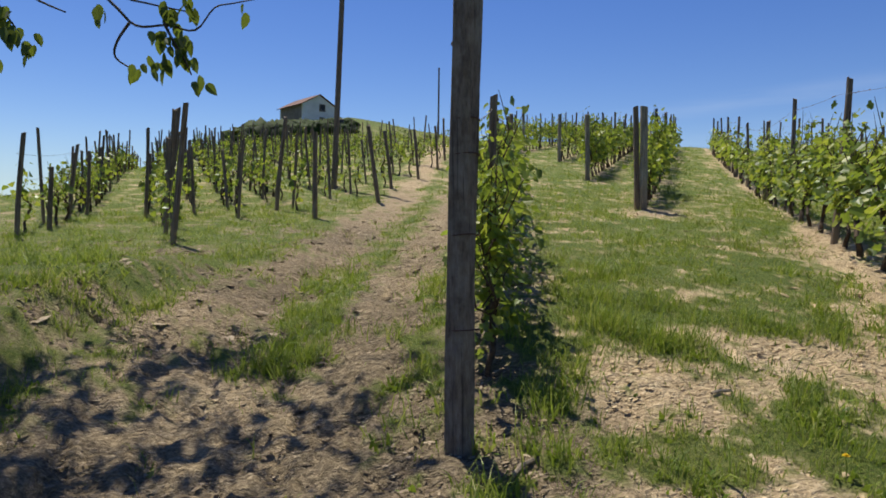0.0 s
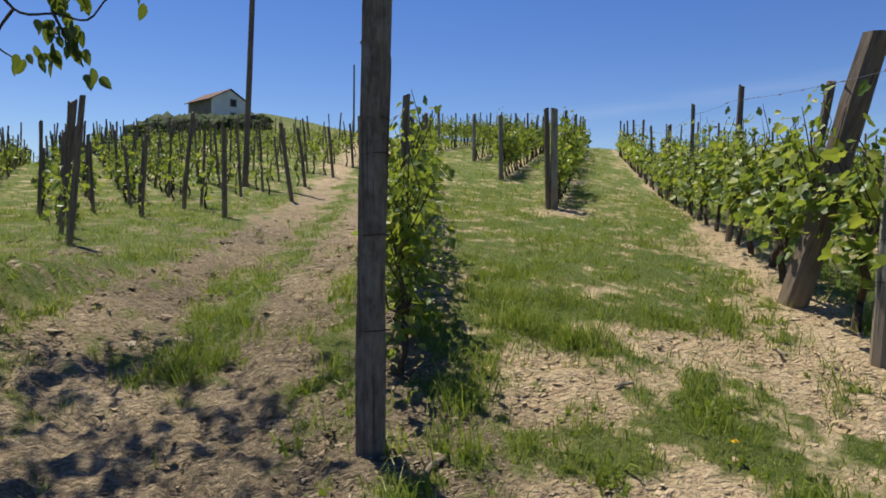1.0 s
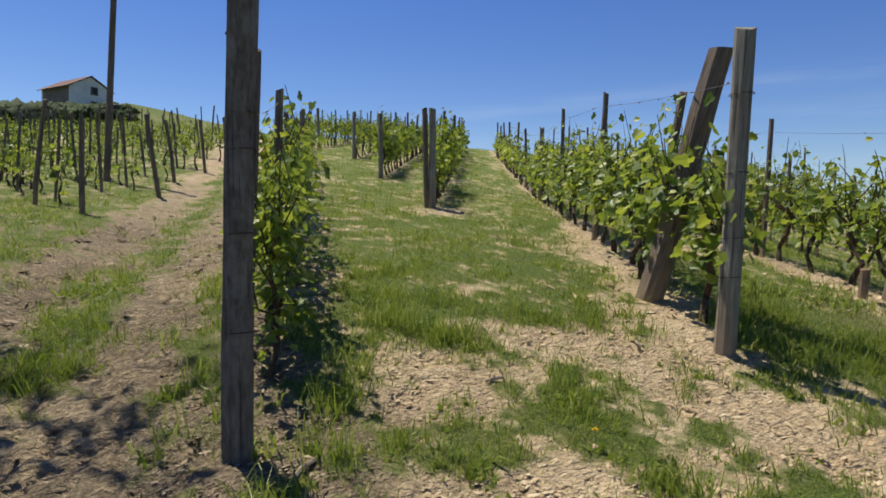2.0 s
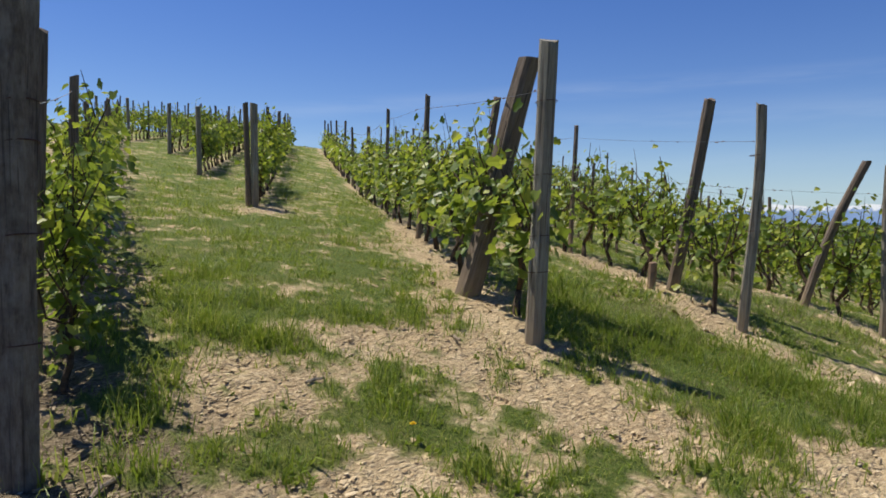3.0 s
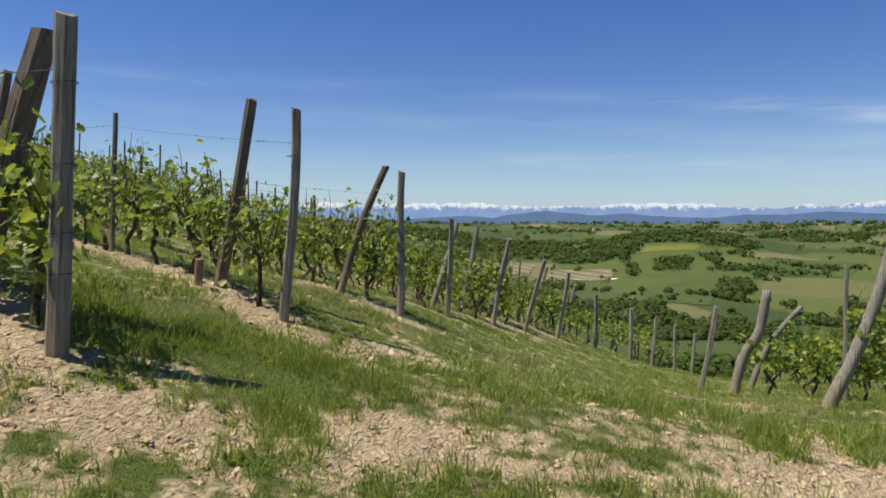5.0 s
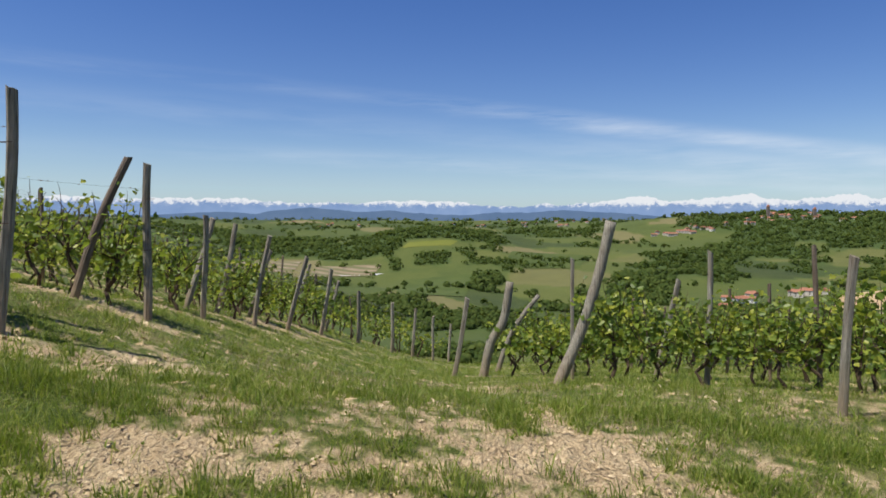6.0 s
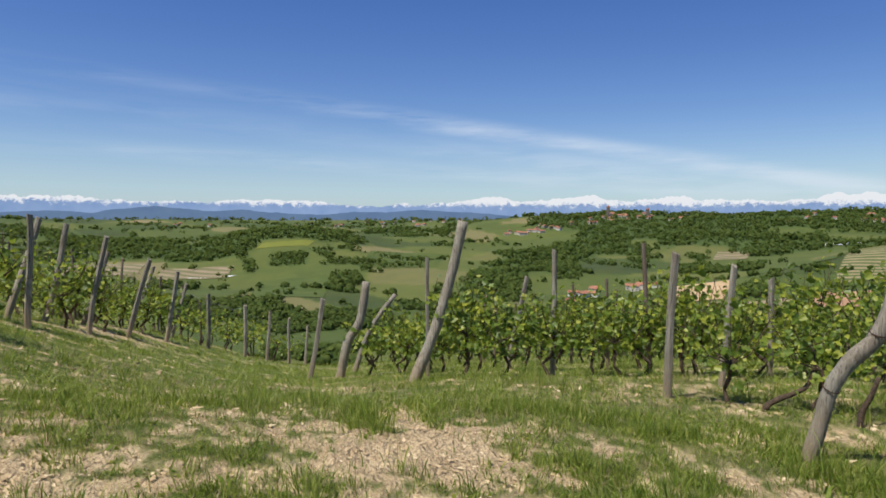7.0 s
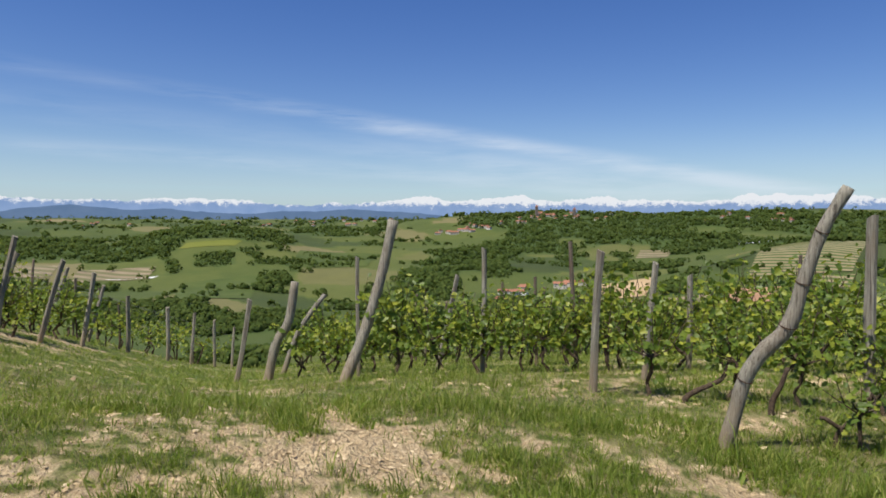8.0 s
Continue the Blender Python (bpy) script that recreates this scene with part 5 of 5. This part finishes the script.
def build_grass():
    # tries, blades a tuft, ring, thinning, least and most height, blade width, tuft spread, lean, plain
    sets = [(40000, 8, 1.2, 6.5, 1.6, 0.03, 0.175, 0.0065, 0.045, 1.1, False), (15000, 5, 1.2, 7.5, 1.5, 0.03, 0.085, 0.022, 0.035, 1.6, False), (2600, 14, 1.4, 9.0, 1.4, 0.08, 0.22, 0.007, 0.04, 0.9, False),
            (52000, 7, 5.5, 17, 1.3, 0.04, 0.15, 0.013, 0.07, 1.3, True), (33000, 6, 15, 55, 1.15, 0.05, 0.15, 0.032, 0.14, 1.1, True)]
    for n, per, r0, r1, p, h0, h1, w, spread, lean, plain in sets:
        x, y = scatter(n, r0, r1, -48, 148, p)
        s = soil_amount(x, y)
        clump = vnoise(x, y, 2.2, 44, 3, 0.6)
        keep = (RNG.random(n) < (1 - s) ** 1.1 * (0.45 + 0.55 * smooth(0.3, 0.6, clump)) + 0.01) & (np.hypot(x - 0.3, y + 0.5) > 0.9)
        x, y, clump = x[keep], y[keep], clump[keep]
        big = (0.45 + 0.9 * RNG.random(len(x)) ** 2) * (0.6 + 0.8 * smooth(0.35, 0.7, clump)) * (0.8 + 0.5 * vnoise(x, y, 0.7, 47, 2))
        x, y, big = np.repeat(x, per), np.repeat(y, per), np.repeat(big, per)
        x, y = x + RNG.normal(0, spread, len(x)), y + RNG.normal(0, spread, len(x))
        m = len(x)
        tall = (h0 + (h1 - h0) * RNG.random(m) ** 1.6) * big
        blades(np.stack((x, y, land(x, y) - 0.004), 1), tall, w * RNG.uniform(0.5, 1.5, m), RNG.uniform(0.15, lean, m), GRASS, "grass", "green grass and weeds in uneven tufts between the rows", plain=plain)
    # bleached stalks standing among the green on the worn headland
    x, y = scatter(26000, 2.0, 10, 20, 148, 1.4)
    s = soil_amount(x, y)
    keep = RNG.random(len(x)) < 0.55 * (1 - s) * smooth(2.8, 4.2, x) * smooth(0.35, 0.6, vnoise(x, y, 0.9, 171, 3))
    x, y = np.repeat(x[keep], 5), np.repeat(y[keep], 5)
    m = len(x)
    x, y = x + RNG.normal(0, 0.06, m), y + RNG.normal(0, 0.06, m)
    blades(np.stack((x, y, land(x, y)), 1), RNG.uniform(0.03, 0.12, m), np.full(m, 0.006), RNG.uniform(0.2, 1.5, m), DRY, "dry_grass", "bleached dry grass stalks among the green turf", plain=True)
    # thin dead straw on the bare earth and among the grass
    x, y = scatter(110000, 1.2, 10, -50, 150, 1.5)
    s = soil_amount(x, y)
    keep = RNG.random(len(x)) < 0.3 + 0.45 * (1 - s)
    x, y = x[keep], y[keep]
    m = len(x)
    blades(np.stack((x, y, land(x, y) + 0.004), 1), RNG.uniform(0.012, 0.05, m), np.full(m, 0.0045), RNG.uniform(0.8, 2.4, m), DRY, "straw", "dry straw and dead grass lying on the clay", plain=True)


build_grass()


# ---- clods and stones ----
def build_clods():
    """Thin tilted flakes of dry clay, and fewer rounder lumps, all over the bare earth."""
    ico = np.array([(0, 0, 1), (0.9, 0, 0.2), (0.28, 0.85, 0.25), (-0.72, 0.53, 0.15), (-0.72, -0.53, 0.2), (0.28, -0.85, 0.15)])
    tri = np.array([(0, 1, 2), (0, 2, 3), (0, 3, 4), (0, 4, 5), (0, 5, 1)])
    for n, r0, r1, power, least, most, thick, tilt in ((100000, 1.2, 6.5, 1.7, 0.004, 0.018, 0.28, 0.18), (30000, 5.5, 13, 1.25, 0.01, 0.042, 0.4, 0.28)):
        x, y = scatter(n, r0, r1, -48, 145, power)
        s = soil_amount(x, y)
        keep = RNG.random(n) < np.clip(1.25 * s - 0.1, 0, 1) * (0.4 + 0.9 * vnoise(x, y, 1.6, 161, 3))
        x, y = x[keep], y[keep]
        m = len(x)
        size = least + (most - least) * RNG.random(m) ** 4
        a = RNG.normal(0.35, 0.6, m)
        v = ico[None] * RNG.uniform(0.55, 1.45, (m, 6, 3)) * np.stack((size * 2.0, size * 0.85, size * thick), 1)[:, None, :]
        c, sn = np.cos(a)[:, None], np.sin(a)[:, None]
        vx, vy = v[..., 0] * c - v[..., 1] * sn, v[..., 0] * sn + v[..., 1] * c
        lift = land(x, y) + 0.02 * (vnoise(x, y, 2.2, 61, 3, 0.6) - 0.3) + 0.12 * size
        V = np.stack((vx + x[:, None], vy + y[:, None], v[..., 2] + lift[:, None] + tilt * (vx * RNG.normal(0, 1, (m, 1)) + vy * RNG.normal(0, 1, (m, 1)))), -1).reshape(-1, 3)
        F = (np.arange(m)[:, None, None] * 6 + tri[None]).reshape(-1)
        me = mesh_from("clods", V, F, np.full(m * 5, 3), CLOD)
        me.materials.append(SHADED_LOAM_CLOD)
        me.polygons.foreach_set("material_index", np.repeat((shaded_loam_amount(x, y) > 0.5).astype(np.int32), 5))
        tagged(new("clods", me), "dry flaked clay clods and small stones on bare earth", "clods", kind="stuff")


build_clods()


# ---- the far valley: woods, hedges, plots, houses, mountains ----
def ray_xy(az, r):
    return r * np.sin(np.radians(az)), r * np.cos(np.radians(az))


def build_woods():
    n = 74000
    az, r = RNG.uniform(52, 148, n), 170 * (2500 / 170) ** (RNG.random(n) ** 0.62)
    x, y = ray_xy(az, r)
    w = wood_amount(x, y)
    keep = RNG.random(n) < w * 0.85 + 0.007
    x, y, r = x[keep], y[keep], r[keep]
    size = RNG.uniform(2.0, 5.6, len(x)) * np.interp(r, [200, 800, 2000], [0.6, 1.0, 1.5]) * (0.7 + 0.6 * vnoise(x, y, 1 / 60, 151, 2))
    pts = np.stack((x, y, land(x, y)), 1)
    nearer = r < 850
    clumps(pts[nearer], size[nearer], 14, "woods", "dark green woods and hedges across the valley", WOODS, 0.95)
    clumps(pts[~nearer], size[~nearer], 7, "woods", "distant wooded slopes and hedgerows", WOODS, 0.95)


build_woods()


def cottage(x, y, turn, w, l, h, wall, group, label):
    ob = thing("house", label, "house", group)
    ob.matrix_basis = pose(x, y, on_land(x, y) - 0.5, 0, 0, turn)
    bm = bmesh.new()
    bmesh.ops.create_cube(bm, size=1, matrix=Matrix.Translation((0, 0, h / 2)) @ Matrix.Diagonal((w, l, h, 1)))
    part("wall", bm, wall, ob)
    bm = bmesh.new()
    o, p = 0.6, w * 0.3
    vs = [bm.verts.new(v) for v in ((-w / 2 - o, -l / 2 - o, h - 0.1), (w / 2 + o, -l / 2 - o, h - 0.1), (w / 2 + o, l / 2 + o, h - 0.1), (-w / 2 - o, l / 2 + o, h - 0.1), (0, -l / 2 - o, h + p), (0, l / 2 + o, h + p))]
    for f in ((0, 1, 4), (2, 3, 5), (0, 4, 5, 3), (1, 2, 5, 4), (3, 2, 1, 0)):
        bm.faces.new([vs[k] for k in f])
    part("roof", bm, ROOF, ob)
    for k in range(max(2, int(l / 4))):
        for z in ([h * 0.35, h * 0.72] if h > 4.5 else [h * 0.5]):
            for sx in (-1, 1):
                bm = bmesh.new()
                bmesh.ops.create_cube(bm, size=1, matrix=Matrix.Translation((sx * w / 2, -l / 2 + (k + 0.5) * l / max(2, int(l / 4)), z)) @ Matrix.Diagonal((0.12, 1.0, 1.3, 1)))
                part("window", bm, DARK_PANE, ob)
    return ob


def build_villages():
    rnd = random.Random(71)
    # (bearing, distance, how many, spread, white share)
    spots = [(107.2, 1355, 15, 34, 0.15), (109.8, 668, 1, 3, 1.0), (112.3, 664, 2, 7, 0.9), (114.6, 705, 6, 20, 0.15), (104.2, 440, 1, 1, 0.0), (109.3, 600, 2, 5, 0.6), (110.5, 1440, 9, 60, 0.2), (114.5, 1490, 12, 60, 0.3),
             (118.0, 1480, 8, 45, 0.3), (128.0, 1500, 6, 60, 0.5), (133, 1450, 4, 40, 0.3), (92, 1850, 8, 110, 0.2), (98, 1900, 8, 90, 0.2), (80, 1900, 6, 120, 0.2)]
    for az, r, n, spread, white in spots:
        x0, y0 = ray_xy(az, r)
        for k in range(n):
            x, y = x0 + rnd.gauss(0, spread * 0.6), y0 + rnd.gauss(0, spread)
            cottage(x, y, rnd.uniform(0, 180), rnd.uniform(6, 8.5), rnd.uniform(8, 13), rnd.uniform(3.6, 5.4), WHITEWASH if rnd.random() < white else PLASTER, "houses across the valley",
                    "small far-off house with terracotta roof across the valley")
    # bell towers on the ridge
    for az, r, h in ((112.6, 1480, 24), (115.7, 1490, 18)):
        x, y = ray_xy(az, r)
        ob = thing("bell_tower", "slender far-off bell tower on the wooded ridge", "tower", "ridge towers")
        ob.matrix_basis = pose(x, y, on_land(x, y))
        bm = bmesh.new()
        bmesh.ops.create_cube(bm, size=1, matrix=Matrix.Translation((0, 0, h / 2)) @ Matrix.Diagonal((5, 5, h, 1)))
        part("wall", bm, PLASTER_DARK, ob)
        bm = bmesh.new()
        bmesh.ops.create_cone(bm, segments=4, radius1=4.2, radius2=0.1, depth=5, cap_ends=True, matrix=Matrix.Translation((0, 0, h + 2.5)) @ Matrix.Rotation(math.pi / 4, 4, "Z"))
        part("roof", bm, ROOF, ob)


build_villages()


def field_patch(az0, az1, r0, r1, mat, label, lift=0.5, wob=0.15):
    """A plot of farmland laid over the land between two bearings and two distances."""
    n = 14
    V, F = [], []
    for i in range(n + 1):
        for j in range(n + 1):
            u, v = i / n, j / n
            az, r = az0 + (az1 - az0) * (u + wob * (v - 0.5)), r0 * (r1 / r0) ** (v + wob * 0.5 * (u - 0.5))
            x, y = ray_xy(az, r)
            V.append((x, y, on_land(x, y) + lift))
    for i in range(n):
        for j in range(n):
            k = i * (n + 1) + j
            F.append([k, k + 1, k + n + 2, k + n + 1])
    ob = new("field", flat_to_mesh("field", V, F, mat, True))
    tagged(ob, label, "field", "plots across the valley", "structure")


def mat_field(name, a, b, scale, lines=0.0, angle=0.0, c=(0.1, 0.14, 0.04)):
    k = Mat(name, 0.95)
    col = k.ramp(k.noise(scale, 5, 0.65), [(0.32, a), (0.68, b)])
    if lines:
        mp = k.t.nodes.new("ShaderNodeMapping")
        mp.inputs["Rotation"].default_value = (0, 0, angle)
        k.link(k.tc.outputs["Object"], mp.inputs["Vector"])
        wv = k.node("ShaderNodeTexWave", Scale=lines, Distortion=2.0, Detail=2.0)
        wv.inputs["Detail Scale"].default_value = 0.3
        k.link(mp.outputs[0], wv.inputs["Vector"])
        col = k.mix(k.rng(wv.outputs["Fac"], 0.35, 0.65), col, c)
    return k.color(col).m


SAND = mat_field("bare_sandy_plot", (0.34, 0.235, 0.12), (0.45, 0.33, 0.19), 0.03)
PALE = mat_field("fallow_plot", (0.2, 0.155, 0.095), (0.28, 0.225, 0.145), 0.05, 0.012, 0.4, (0.13, 0.13, 0.055))
RED = mat_field("red_ploughed_plot", (0.26, 0.15, 0.085), (0.36, 0.22, 0.13), 0.05)
CROP = mat_field("young_crop", (0.12, 0.14, 0.02), (0.15, 0.16, 0.028), 0.02)
STRIPES = mat_field("striped_vineyard", (0.2, 0.165, 0.085), (0.28, 0.23, 0.13), 0.04, 0.032, 1.1, (0.06, 0.09, 0.022))
COVER = mat_field("plastic_cover", (0.6, 0.6, 0.6), (0.7, 0.7, 0.7), 0.1)
GREEN1 = mat_field("meadow", (0.05, 0.076, 0.016), (0.078, 0.102, 0.022), 0.03)
GREEN2 = mat_field("vine_slope", (0.055, 0.088, 0.018), (0.085, 0.115, 0.026), 0.02, 0.05, 0.5, (0.13, 0.145, 0.05))


def build_plots():
    for az0, az1, r0, r1, mat, label in (
            (117.2, 121.8, 605, 715, SAND, "bare sandy plot below a wooded slope"), (119.5, 126.0, 572, 596, PALE, "pale cut earth beside the sandy plot"),
            (129.4, 136.4, 640, 790, STRIPES, "striped young vineyard on pale earth"), (133.8, 135.9, 605, 636, STRIPES, "pale terraced vineyard corner"),
            (127.2, 131.0, 565, 612, RED, "reddish ploughed plot below the vineyard"), (134.0, 142.0, 500, 590, GREEN2, "green vineyard slope in drilled rows"),
            (83.9, 88.1, 1052, 1092, CROP, "bright yellow-green crop across the valley"), (128.2, 130.6, 1165, 1182, COVER, "white plastic crop tunnels on a far field"),
            (120.8, 123.2, 1000, 1090, PALE, "pale fallow plot on the far slope"), (76.3, 81.6, 875, 965, PALE, "pale bare plots in the valley"), (69.5, 75.2, 905, 1030, PALE, "pale tilled plots in the valley"),
            (78.6, 81.9, 884, 893, COVER, "white plastic strip on a bare plot"), (83.5, 89.5, 640, 850, GREEN1, "smooth green meadow in the valley"), (92.5, 99, 900, 1080, GREEN1, "green meadow below the hills"),
            (123.5, 129.5, 730, 800, GREEN1, "green pasture under the striped vineyard"), (126.5, 132.0, 1300, 1360, GREEN1, "light meadow on the far ridge")):
        field_patch(az0, az1, r0, r1, mat, label)


build_plots()


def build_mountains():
    """Far ranges as glowing backdrops, haze put into their blue: hills, then snow-topped mountains."""
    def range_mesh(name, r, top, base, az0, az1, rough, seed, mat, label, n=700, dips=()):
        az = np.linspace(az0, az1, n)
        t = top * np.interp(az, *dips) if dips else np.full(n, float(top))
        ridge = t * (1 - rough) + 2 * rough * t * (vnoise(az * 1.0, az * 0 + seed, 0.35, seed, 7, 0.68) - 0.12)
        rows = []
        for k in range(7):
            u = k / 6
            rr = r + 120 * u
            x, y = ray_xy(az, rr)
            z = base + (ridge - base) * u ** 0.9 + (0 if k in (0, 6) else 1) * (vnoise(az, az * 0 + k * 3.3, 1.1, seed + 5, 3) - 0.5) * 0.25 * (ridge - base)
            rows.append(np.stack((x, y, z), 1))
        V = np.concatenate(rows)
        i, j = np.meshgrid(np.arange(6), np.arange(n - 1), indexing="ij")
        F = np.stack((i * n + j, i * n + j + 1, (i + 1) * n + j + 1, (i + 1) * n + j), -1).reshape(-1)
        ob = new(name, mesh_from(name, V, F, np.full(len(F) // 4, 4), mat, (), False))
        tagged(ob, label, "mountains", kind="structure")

    # self-lit colour: the blues stand in for haze and distant daylight
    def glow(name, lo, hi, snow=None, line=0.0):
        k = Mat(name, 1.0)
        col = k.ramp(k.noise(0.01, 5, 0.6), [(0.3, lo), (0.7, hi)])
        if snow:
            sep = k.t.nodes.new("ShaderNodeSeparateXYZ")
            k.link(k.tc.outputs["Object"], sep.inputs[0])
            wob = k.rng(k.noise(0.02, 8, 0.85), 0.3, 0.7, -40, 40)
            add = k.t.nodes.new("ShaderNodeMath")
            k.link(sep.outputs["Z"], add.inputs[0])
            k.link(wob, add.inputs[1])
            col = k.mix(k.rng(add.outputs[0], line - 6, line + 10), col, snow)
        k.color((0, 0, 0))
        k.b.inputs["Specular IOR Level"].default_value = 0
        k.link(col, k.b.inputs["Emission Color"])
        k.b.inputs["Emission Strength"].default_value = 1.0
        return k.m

    range_mesh("backdrop_mountains", 4450, 172, -40, 20, 170, 0.3, 3, glow("glowing_snow_mountains", (0.16, 0.245, 0.42), (0.205, 0.29, 0.46), (0.6, 0.62, 0.65), 139), "snow-capped mountain range on the far horizon, glowing in haze blue", 1400,
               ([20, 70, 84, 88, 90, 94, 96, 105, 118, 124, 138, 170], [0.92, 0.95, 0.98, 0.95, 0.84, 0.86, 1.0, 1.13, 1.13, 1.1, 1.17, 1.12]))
    range_mesh("backdrop_hills", 3300, 80, -30, 20, 170, 0.2, 17, glow("glowing_haze_hills", (0.085, 0.14, 0.24), (0.105, 0.16, 0.26)), "dark hills before the mountains, glowing in haze blue", 700,
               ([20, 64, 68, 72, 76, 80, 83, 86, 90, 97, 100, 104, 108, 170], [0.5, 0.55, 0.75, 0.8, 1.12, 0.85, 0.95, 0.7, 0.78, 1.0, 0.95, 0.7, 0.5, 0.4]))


build_mountains()
